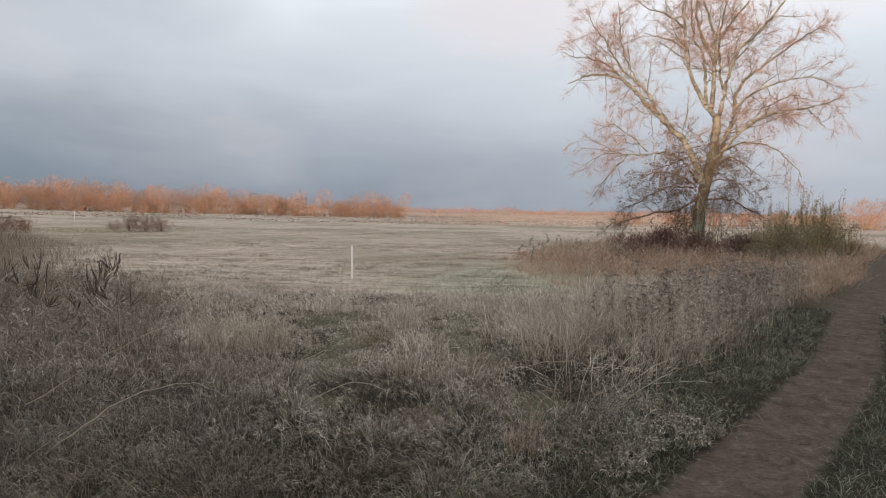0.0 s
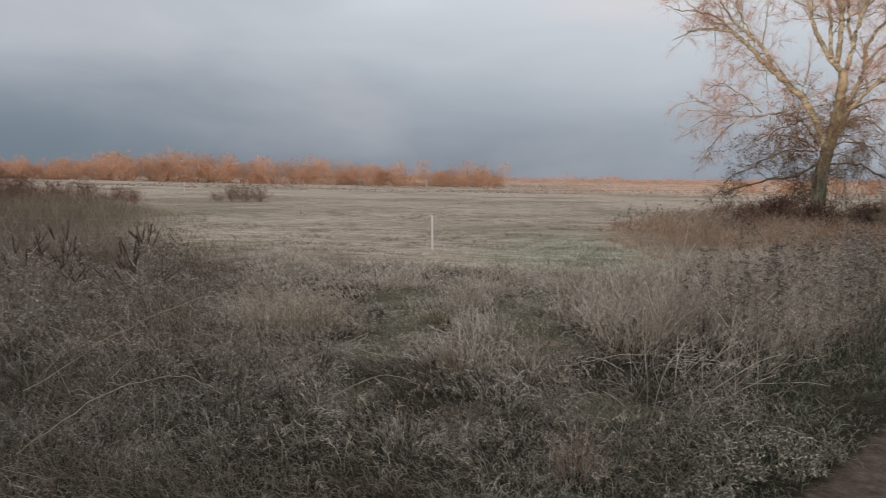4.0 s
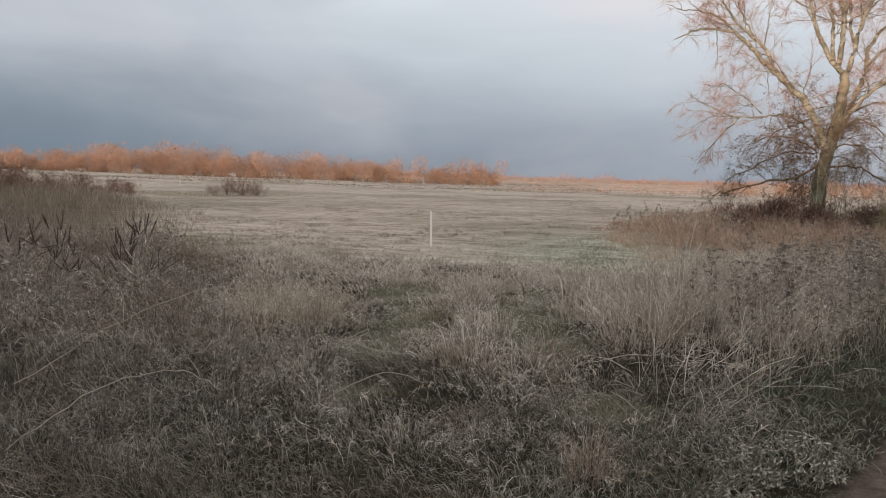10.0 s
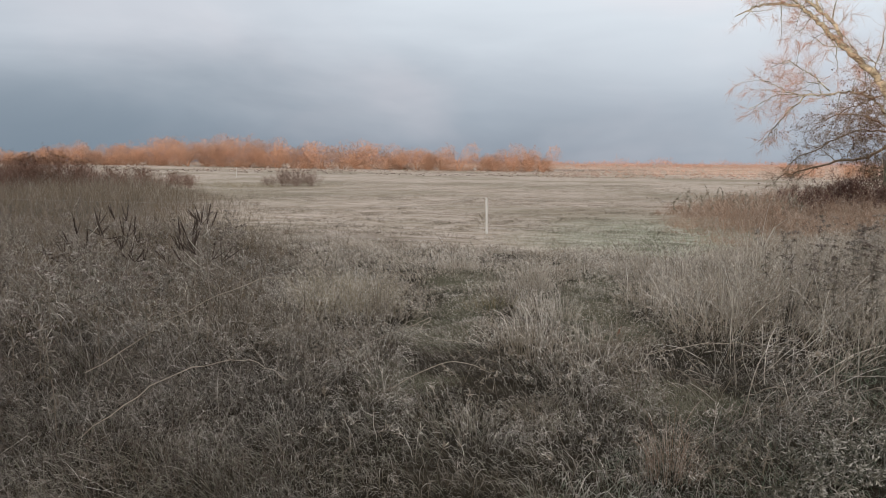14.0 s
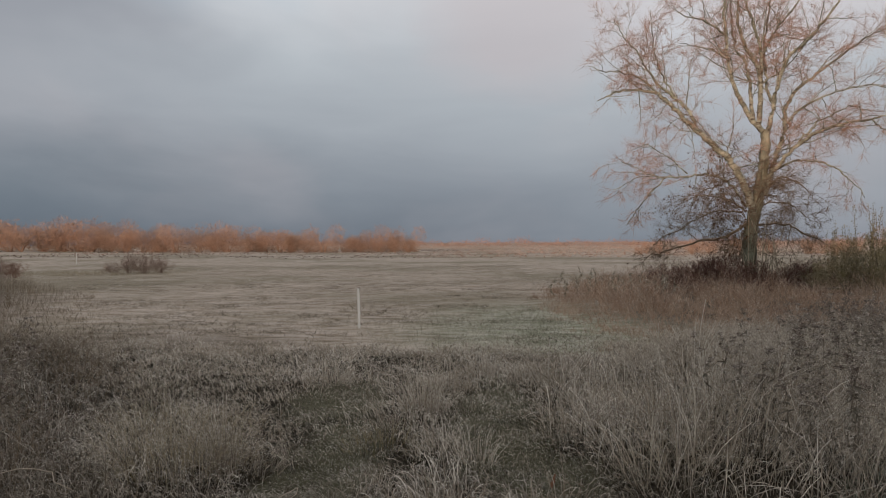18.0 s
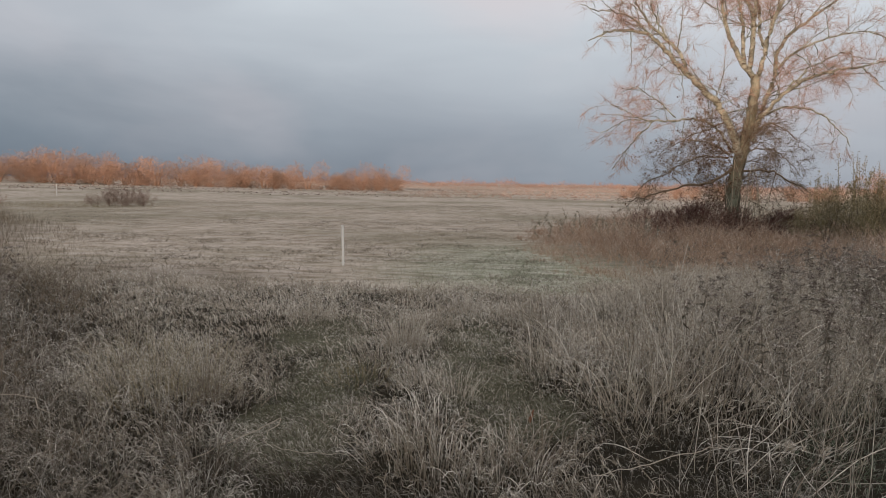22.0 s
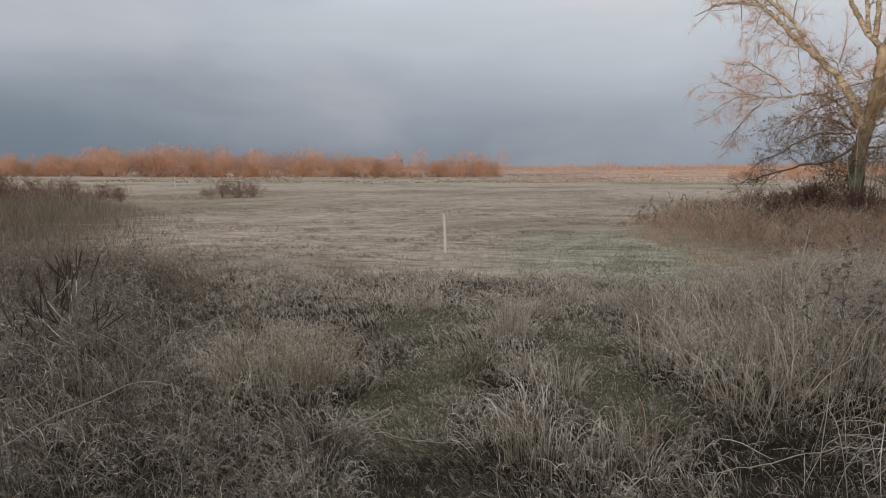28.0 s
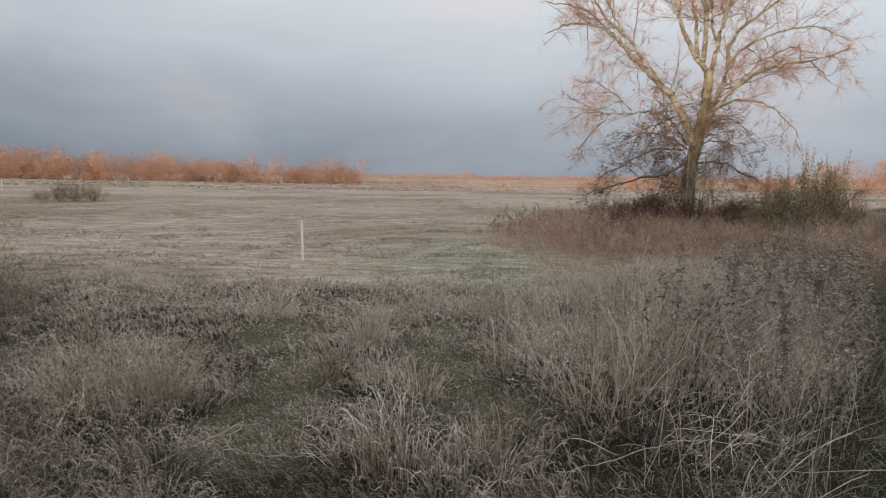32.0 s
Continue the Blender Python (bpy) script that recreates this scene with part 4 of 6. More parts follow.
    v, f, t, _ = simple(x, y, rng.uniform(0.2, 0.7, n) * np.clip((left_edge(y) - x) / 3, 0.25, 1) * np.clip(0.75 + (y - 14) / 26, 0.75, 1.6), rng.uniform(0.006, 0.012, n), (0.0, 0.5), (0.0, 0.4), 2)
    x, y = scatter(3600, -30, -16, 41, 49, lambda x, y: ((x + 22.5) / 6) ** 2 + ((y - 45.4) / 2.6) ** 2 + 1.6 * (lump(x, y, 0.9, 2.0) - 0.5) + 0.5 * rng.normal(0, 1, len(x)) < 0.8)
    n = len(x)
    strip = simple(x, y, rng.uniform(0.06, 0.36, n), rng.uniform(0.008, 0.016, n), (0.0, 0.7), (0.0, 0.6), 2)[:3]
    stuff("thin_weeds", [strip], M_HAZE, "thin beige weeds round the thorn bush in the meadow", "weeds")
    stuff("rough_pasture", [(v, f, t)], M_PASTURE, "rough ungrazed pasture, dull olive-beige", "grass")


# ---- woody things ----
def tube(points, radii, sides):
    """A tapered tube along points, with rounded turns."""
    p = np.asarray(points, float)
    n = len(p)
    tan = np.gradient(p, axis=0)
    tan /= np.linalg.norm(tan, axis=1)[:, None] + 1e-9
    ref = np.where(np.abs(tan[:, 2:3]) > 0.9, np.array([[1.0, 0, 0]]), np.array([[0, 0, 1.0]]))
    u = np.cross(tan, ref)
    u /= np.linalg.norm(u, axis=1)[:, None]
    w = np.cross(tan, u)
    a = np.linspace(0, 2 * math.pi, sides, endpoint=False)
    r = np.asarray(radii, float)[:, None, None]
    v = p[:, None] + r * (np.cos(a)[None, :, None] * u[:, None] + np.sin(a)[None, :, None] * w[:, None])
    i = np.arange(n - 1)[:, None] * sides + np.arange(sides)[None]
    j = np.arange(n - 1)[:, None] * sides + (np.arange(sides)[None] + 1) % sides
    f = np.stack([i, j, j + sides, i + sides], 2).reshape(-1, 4)
    return v.reshape(-1, 3), f, np.repeat(np.linspace(0, 1, n), sides)


def flow(points, per=5, wobble=0.0):
    """A smooth curve through points (Catmull-Rom), with a little wobble."""
    p = np.asarray(points, float)
    q = np.vstack([2 * p[0] - p[1], p, 2 * p[-1] - p[-2]])
    out = []
    for i in range(len(p) - 1):
        a, b, c, d = q[i:i + 4]
        for t in np.linspace(0, 1, per, endpoint=False):
            out.append(0.5 * ((2 * b) + (c - a) * t + (2 * a - 5 * b + 4 * c - d) * t * t + (3 * b - 3 * c + d - a) * t ** 3))
    out.append(p[-1])
    out = np.array(out)
    if wobble:
        out[1:-1] += rng.normal(0, wobble, (len(out) - 2, 3))
    return out


def unit(v):
    return v / (np.linalg.norm(v, axis=-1, keepdims=True) + 1e-9)


def sprays(points, ways, length, width, lift, per, spread=0.7):
    """Fine twigs as bent ribbons, per of them from each point, along ways with a spread."""
    n = len(points) * per
    k = np.repeat(np.arange(len(points)), per)
    d = unit(ways[k] + rng.normal(0, spread, (n, 3)))
    L = length * rng.uniform(0.4, 1.15, n)[:, None]
    a = points[k]
    b = a + d * L * 0.5 + rng.normal(0, 0.05, (n, 3)) * L
    c = b + unit(d + np.array([0, 0, lift]) + rng.normal(0, 0.35, (n, 3))) * L * 0.55
    s = unit(np.cross(d, rng.normal(0, 1, (n, 3)))) * width * 0.5
    v = np.stack([a - s, a + s, b - s * 0.75, b + s * 0.75, c - s * 0.25, c + s * 0.25], 1).reshape(-1, 3)
    i = (np.arange(n) * 6)[:, None]
    f = np.concatenate([i + np.array([[0, 1, 3, 2]]), i + np.array([[2, 3, 5, 4]])])
    return (v, f, np.tile([0, 0, .5, .5, 1, 1], n)), c, d


def side_shoots(curve, radii, start, gap, length, lift, droop=0.0):
    """Side branches along a curve: a list of (points, radii)."""
    out = []
    seg = np.linalg.norm(np.diff(curve, axis=0), axis=1)
    at = np.concatenate([[0], np.cumsum(seg)])
    total = at[-1]
    s = total * start
    while s < total * 0.985:
        i = min(int(np.searchsorted(at, s)), len(curve) - 1)
        base, r0 = curve[i], radii[i]
        along = unit(curve[i] - curve[i - 1])
        share = s / total
        L = length * (1.15 - 0.55 * share) * rng.uniform(0.55, 1.25)
        d = unit(along * rng.uniform(0.3, 0.9) + rng.normal(0, 0.75, 3) + np.array([0, 0, lift]))
        pts, p = [base], base
        for q in range(5):
            d = unit(d + rng.normal(0, 0.15, 3) + np.array([0, 0, lift * 0.12 - droop * (q / 4)]))
            p = p + d * L / 5
            pts.append(p)
        r = min(r0 * 0.55, 0.009 + 0.011 * L)
        out.append((np.array(pts), np.linspace(r, 0.005, 6)))
        s += gap * rng.uniform(0.5, 1.5)
    return out


TREE = Vector((10.55, 28.95, 0.0))


def big_tree():
    root = holder("poplar_tree", (TREE.x, TREE.y, float(gz(TREE.x, TREE.y))))
    tagged(root, "tall leafless poplar with pale bark, forking limbs and twiggy lower trunk", "tree")
    right, ahead = np.array([0.928, -0.372, 0]), np.array([0.372, 0.928, 0])
    tips, tip_ways, low_tips, low_ways = [], [], [], []

    def curve(points, depth, wobble):
        """Points (across, up) in the tree's main plane, bowed to and fro out of it towards the tip."""
        s = np.linspace(0, 1, len(points))
        p = [right * a + np.array([0, 0, z]) + ahead * (depth[0] + (depth[1] - depth[0]) * q ** 0.8) for (a, z), q in zip(points, s)]
        return flow(p, 6, wobble)

    def limb(points, r, depth=(0.0, 0.0), low=False, lift=0.25, gap=0.30, reach=1.5):
        c = curve(points, depth, 0.022)
        s = np.linspace(0, 1, len(c))
        rad = 0.74 * (r - 0.011) * (1 - s) ** 0.85 + 0.011
        lots = [tube(c, rad, 8 if r > 0.06 else 6)]
        for pts, rr in side_shoots(c, rad, 0.22 if r > 0.1 else 0.12, gap, reach, lift, 0.22 if low else 0.04):
            lots.append(tube(flow(pts, 2, 0.012), np.interp(np.linspace(0, 1, 11), np.linspace(0, 1, 6), rr), 4))
            for sub, sr in side_shoots(pts, rr, 0.15, 0.20, 0.62, lift * 0.6, 0.1):
                lots.append(tube(sub, np.linspace(min(0.008, sr[0]), 0.003, 6), 3))
                d = unit(np.diff(sub, axis=0))
                for j in (2, 3, 4, 5):
                    (low_tips if low else tips).append(sub[j])
                    (low_ways if low else tip_ways).append(d[j - 1])
            d = unit(np.diff(pts, axis=0))
            for j in (3, 4, 5):
                (low_tips if low else tips).append(pts[j])
                (low_ways if low else tip_ways).append(d[j - 1])
        v, f, t = merged(lots)
        # low boughs swap the pale bark for a darker one that paints their shade
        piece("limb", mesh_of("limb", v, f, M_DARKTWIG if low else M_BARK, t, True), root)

    # the trunk and its forks
    trunk = curve([(-0.27, -0.2), (-0.26, 0.4), (-0.27, 1.43), (-0.16, 2.44), (0.05, 3.44), (0.21, 4.44), (0.28, 5.23), (0.27, 5.72)], (0, 0.1), 0.006)
    tr = np.interp(np.linspace(0, 1, len(trunk)), [0, 0.10, 0.3, 0.55, 0.8, 1], [0.40, 0.30, 0.245, 0.205, 0.165, 0.15])
    v, f, t = tube(trunk, tr, 16)
    v += unit(v - np.repeat(trunk, 16, axis=0)) * (0.02 * np.sin(9 * v[:, 2:3] + 5 * np.arctan2(v[:, 1:2], v[:, 0:1])) + 0.012 * np.sin(23 * v[:, 2:3] + 3 * v[:, 0:1]))
    piece("trunk", mesh_of("trunk", v, f, M_TRUNK, t, True), root, "thick lichen-tinted trunk with rough bark")
    # upper limbs
    limb([(0.27, 5.6), (-0.08, 5.97), (-0.44, 6.6), (-0.72, 7.24), (-0.95, 8.18), (-0.98, 8.8), (-1.06, 9.84), (-1.02, 10.65), (-1.13, 11.9), (-1.31, 13.36)], 0.135, (0.1, -0.9))
    limb([(-0.95, 8.18), (-1.37, 8.54), (-1.95, 8.75), (-2.54, 8.89)], 0.045, (-0.5, -0.8), lift=0.1)
    limb([(-1.04, 9.11), (-1.65, 9.54), (-2.33, 9.8), (-2.73, 10.06)], 0.05, (-0.6, -1.2), lift=0.15)
    limb([(-0.08, 5.97), (-0.2, 6.89), (-0.24, 7.7), (-0.42, 8.43), (-0.7, 8.87), (-0.84, 9.8), (-0.9, 10.83), (-1.23, 12.12)], 0.10, (0.0, 1.2))
    limb([(0.05, 5.9), (0.12, 6.86), (0.13, 7.66), (-0.05, 8.18), (-0.36, 8.83), (-0.59, 9.57), (-0.62, 10.59), (-0.47, 11.99), (-0.3, 13.58), (-0.2, 14.87)], 0.13, (0.05, 0.5))
    limb([(0.13, 7.66), (0.14, 8.56), (0.0, 9.08), (-0.22, 9.72), (-0.3, 10.54), (-0.1, 11.72), (0.2, 13.08)], 0.085, (0.2, -0.8))
    limb([(0.16, 8.36), (0.51, 9.02), (0.79, 9.58), (1.25, 10.11), (1.7, 11.03), (1.98, 12.15)], 0.065, (0.1, 1.0))
    limb([(0.32, 5.55), (0.53, 6.42), (0.67, 7.2), (1.04, 8.16), (1.49, 8.5), (1.94, 9.03), (2.55, 9.73), (3.07, 10.42), (3.5, 11.31)], 0.12, (0.1, -0.8))
    limb([(0.22, 7.41), (0.68, 7.74), (1.13, 8.15), (1.46, 8.6), (1.67, 9.03)], 0.04, (0.1, 0.8))
    limb([(0.57, 6.51), (0.39, 7.03), (0.3, 7.84), (0.24, 8.85), (0.4, 10.04), (0.64, 11.6), (0.93, 13.34)], 0.08, (0.0, 1.5))
    # limbs on the track's side
    limb([(0.25, 3.4), (0.42, 4.1), (0.62, 4.75), (0.87, 5.59), (0.97, 6.58), (1.3, 7.14), (1.92, 7.63), (2.7, 8.25), (3.38, 8.75), (4.08, 9.03)], 0.145, (0.05, 0.9))
    limb([(0.92, 5.89), (1.47, 6.43), (2.08, 6.71), (2.85, 6.89), (3.61, 6.91), (4.26, 6.56)], 0.06, (0.3, -0.6), lift=0.12)
    limb([(0.35, 4.0), (1.0, 4.79), (1.54, 5.25), (2.07, 5.5), (2.84, 5.67), (3.43, 5.69), (4.0, 5.83), (4.57, 6.01)], 0.10, (0.0, -1.4), lift=0.05)
    limb([(3.43, 5.69), (3.7, 5.38), (3.99, 4.94)], 0.03, (-1.0, -1.3), lift=-0.1, reach=0.8)
    limb([(1.13, 4.94), (1.81, 5.72), (2.42, 6.15), (3.02, 6.39), (3.6, 6.2)], 0.055, (-0.4, 0.6), lift=0.1)
    limb([(0.35, 4.1), (1.09, 4.54), (1.79, 4.58), (2.4, 4.41), (2.9, 3.99), (3.32, 3.59), (3.48, 3.26)], 0.055, (0.1, 1.2), lift=-0.05, gap=0.42, reach=0.9)
    limb([(0.3, 3.6), (0.72, 4.01), (1.25, 3.78), (1.6, 3.47), (1.78, 3.13)], 0.035, (0.1, -0.9), True, -0.05, reach=0.9)
    limb([(-0.03, 2.33), (0.88, 2.37), (1.5, 2.0), (1.93, 1.8), (2.24, 1.56)], 0.05, (0.0, -0.9), True, -0.05, reach=0.8)
    # the great side limb and its forks
    limb([(-0.1, 2.74), (-0.35, 3.56), (-0.66, 4.24), (-0.94, 4.71), (-1.7, 5.43), (-2.38, 6.15), (-2.87, 6.72), (-3.28, 7.07), (-4.1, 7.3), (-4.84, 7.19), (-5.38, 6.94)], 0.20, (-0.05, -1.5))
    limb([(-1.89, 5.63), (-2.24, 6.45), (-2.71, 6.95), (-3.31, 7.5), (-3.67, 8.06), (-4.04, 8.75), (-4.49, 9.34), (-4.8, 10.02)], 0.085, (-0.6, -1.0))
    limb([(-3.07, 6.9), (-3.68, 7.53), (-4.3, 7.87), (-5.04, 7.99), (-5.69, 8.24)], 0.055, (-1.0, -1.6))
    limb([(-2.67, 6.95), (-3.16, 7.8), (-3.46, 8.68), (-3.55, 9.54), (-3.64, 10.4)], 0.05, (-0.8, -0.2))
    limb([(-0.36, 3.01), (-0.77, 3.68), (-1.24, 4.11), (-1.91, 4.29), (-2.71, 4.22), (-3.72, 4.34), (-4.34, 4.69), (-4.98, 4.99)], 0.07, (0.1, 1.3), lift=0.1)
    limb([(-3.21, 4.25), (-3.69, 3.81), (-4.15, 3.29), (-4.54, 2.77), (-4.8, 2.4)], 0.035, (0.9, 1.2), lift=-0.1, reach=0.7)
    limb([(-3.68, 4.34), (-4.35, 4.27), (-5.32, 3.88)], 0.028, (1.0, 1.4), lift=0.0, reach=0.8)
    limb([(-2.41, 4.33), (-3.0, 4.93), (-3.5, 5.28), (-4.02, 5.62), (-4.65, 5.4)], 0.035, (0.6, 1.5), lift=0.1, reach=1.0)
    # low, twiggy boughs, in darker bark for the shade they hang in
    limb([(-0.31, 2.44), (-0.98, 1.95), (-1.95, 1.76), (-2.95, 1.46), (-3.77, 1.19)], 0.075, (0.0, -1.0), True, 0.05, reach=0.8)
    limb([(-0.44, 2.95), (-1.15, 3.32), (-1.92, 3.42), (-2.62, 3.09)], 0.04, (0.0, -0.8), True, -0.05, gap=0.22, reach=0.95)
    limb([(-0.49, 2.81), (-1.35, 2.88), (-2.23, 2.49), (-3.35, 1.88), (-3.66, 1.63)], 0.045, (0.0, 0.5), True, -0.08, gap=0.24, reach=0.9)
    limb([(-0.67, 4.08), (-1.34, 3.8), (-1.92, 3.62), (-2.43, 2.81)], 0.035, (-0.1, 0.9), True, -0.08, gap=0.22, reach=0.95)
    limb([(-0.03, 3.0), (0.71, 3.17), (1.33, 2.89), (1.77, 2.49)], 0.035, (0.0, 0.9), True, -0.08, gap=0.22, reach=0.9)
    limb([(-0.57, 3.87), (-0.8, 4.5), (-1.0, 5.1), (-1.3, 5.4)], 0.03, (0.0, -0.6), True, 0.1, reach=0.8)
    # shoots that spring straight from the trunk
    for pts, rr in side_shoots(trunk[6:30], tr[6:30] * 0.11, 0.10, 0.055, 1.9, 0.12, 0.18):
        lots = [tube(flow(pts, 2), np.interp(np.linspace(0, 1, 11), np.linspace(0, 1, 6), rr), 4)]
        for sub, sr in side_shoots(pts, rr, 0.2, 0.17, 0.6, 0.0, 0.1):
            lots.append(tube(sub, np.linspace(min(0.010, sr[0]), 0.003, 6), 3))
            d = unit(np.diff(sub, axis=0))
            for j in (2, 4, 5):
                low_tips.append(sub[j]), low_ways.append(d[j - 1])
        v, f, t = merged(lots)
        # shoots in the same darkened bark, shade included in its colour
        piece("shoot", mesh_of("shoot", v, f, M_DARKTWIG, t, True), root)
    for q in range(24):
        a, r = rng.uniform(3.4, 6.2), rng.uniform(0.45, 0.9)
        b = np.array([math.cos(a) * r - 0.1, math.sin(a) * r, -0.05])
        c = flow([b, b + np.array([rng.normal(0, .1), rng.normal(0, .1), 0.9]), b + np.array([rng.normal(0, .3), rng.normal(0, .2), rng.uniform(1.5, 3.0)])], 6)
        v, f, t = tube(c, np.linspace(0.022, 0.005, len(c)), 5)
        piece("sucker", mesh_of("sucker", v, f, M_PALEWOOD, t, True), root, "pale young stem at the foot of the trunk")
    lot, ends, _ = sprays(np.array(tips), np.array(tip_ways), 0.55, 0.0058, 0.22, 5, 0.5)
    piece("crown", mesh_of("crown", *lot[:2], M_TWIG, lot[2]), root, "fine bare reddish twigs")
    lot, low_ends, _ = sprays(np.array(low_tips), np.array(low_ways), 0.40, 0.0070, -0.05, 6, 0.65)
    piece("lower_crown", mesh_of("lower_crown", *lot[:2], M_DARKTWIG, lot[2]), root, "tangled shoots low on the trunk, in bark darkened for the shade there")
    left = low_ends[(low_ends @ right) < -0.2]
    knot = left[((left @ right) > -1.5) & (left[:, 2] < 3.2)]
    few = np.concatenate([left[rng.uniform(0, 1, len(left)) < 0.045], knot[rng.uniform(0, 1, len(knot)) < 0.12], ends[rng.uniform(0, 1, len(ends)) < 0.0025]])
    bunch = np.array([[-2.0, 0, 4.75], [-2.15, 0.2, 4.85], [-1.9, 0.1, 4.65]]) @ np.stack([right, ahead, [0, 0, 1]])
    few = np.concatenate([few, np.repeat(bunch, 5, axis=0) + rng.normal(0, 0.12, (15, 3))])
    v, f, t = heads(few, np.full(len(few), 0.068), 3)
    piece("withered_leaves", mesh_of("withered_leaves", v, f, M_LEAF, t), root, "a few dark withered leaves still hanging")


def fallen_branch():
    """Pale bare boughs that lie arched beside the foot of the tree."""
    root = holder("fallen_branch", (TREE.x + 1.0, TREE.y - 0.9, float(gz(TREE.x + 1.0, TREE.y - 0.9))))
    tagged(root, "pale bare fallen boughs arched over beside the trunk", "branch")
    for q in range(6):
        reach, top = rng.uniform(1.3, 2.4), rng.uniform(0.55, 1.0)
        c = flow([(-0.3, 0.05 * q, 0.35), (0.25 * reach, -0.1 * q, top), (0.65 * reach, -0.12 * q, top * 0.85), (reach, -0.1 * q, 0.05)], 6, 0.015)
        lots = [tube(c, np.linspace(0.032, 0.008, len(c)), 6)]
        for pts, rr in side_shoots(c, np.full(len(c), 0.02), 0.3, 0.25, 0.6, 0.1, 0.2):
            lots.append(tube(pts, np.linspace(0.008, 0.003, 6), 4))
        v, f, t = merged(lots)
        piece("bough", mesh_of("bough", v, f, M_PALEWOOD, t, True), root)


def bushy(name, height, width, stems, mat, bark, twig, lean=0.5, lift=0.3, skirt=900, per=4, fluff=0.15):
    """A prototype of a many-stemmed bush or small willow: meshes of its stems, and of a crown of fine twigs that reaches down to the ground."""
    stem_mes, tips, ways = [], [], []
    for s in range(stems):
        a = rng.uniform(0, 2 * math.pi)
        d = unit(np.array([math.cos(a) * lean * rng.uniform(0.2, 1.1), math.sin(a) * lean * rng.uniform(0.2, 1.1), 1.0]))
        p = np.array([math.cos(a), math.sin(a), 0]) * width * 0.08 * rng.uniform(0, 1)
        L = height * rng.uniform(0.6, 0.95)
        pts = [p - np.array([0, 0, 0.1])]
        for q in range(6):
            d = unit(d + rng.normal(0, 0.14, 3) + np.array([0, 0, 0.05]))
            p = p + d * L / 6.3
            pts.append(p)
        pts = np.array(pts)
        rr = np.linspace(0.012 * height + 0.006, 0.006, 7)
        lots = [tube(pts, rr, 5)]
        for sub, sr in side_shoots(pts, rr, 0.12, height * 0.055, width * 0.34, lift):
            lots.append(tube(sub, np.linspace(min(0.02, sr[0]), 0.005, 6), 3))
            dd = unit(np.diff(sub, axis=0))
            for j in (1, 2, 3, 4, 5):
                if j != 2:
                    tips.append(sub[j])
                    ways.append(dd[j - 1])
        v, f, t = merged(lots)
        stem_mes.append(mesh_of(name + "_stem", v, f, bark, t, True))
    # low outer shoots in a few uneven lobes
    lobes = rng.uniform(-1, 1, (7, 3)) * np.array([0.42, 0.42, 0.30]) * np.array([width, width, height]) + np.array([0, 0, 0.36 * height])
    k = rng.integers(0, 7, skirt)
    q = lobes[k] + unit(rng.normal(0, 1, (skirt, 3))) * np.array([0.26 * width, 0.26 * width, 0.30 * height]) * rng.uniform(0.2, 1, (skirt, 1)) ** 0.5
    q[:, 2] = np.abs(q[:, 2])
    tips, ways = np.concatenate([np.array(tips), q]), np.concatenate([np.array(ways), unit(q - np.array([0, 0, -0.2 * height]))])
    lot, ends, _ = sprays(tips, ways, height * fluff, twig, lift, per)
    lot[0][:, 2] = np.maximum(lot[0][:, 2], 0.0)
    return stem_mes, mesh_of(name + "_crown", *lot[:2], mat, lot[2]), ends


def set_bush(name, protos, k, x, y, size, label, category, group="", wide=1.0):
    root = new(name)
    root.matrix_world = pose(x, y, float(gz(x, y)), 0, 0, float(rng.uniform(0, 360))) @ Matrix.Diagonal((size * wide, size * wide, size, 1))
    tagged(root, label, category, group)
    stem_mes, crown_me = protos[k][:2]
    for me in stem_mes:
        piece("stem", me, root)
    piece("crown", crown_me, root)
    return root


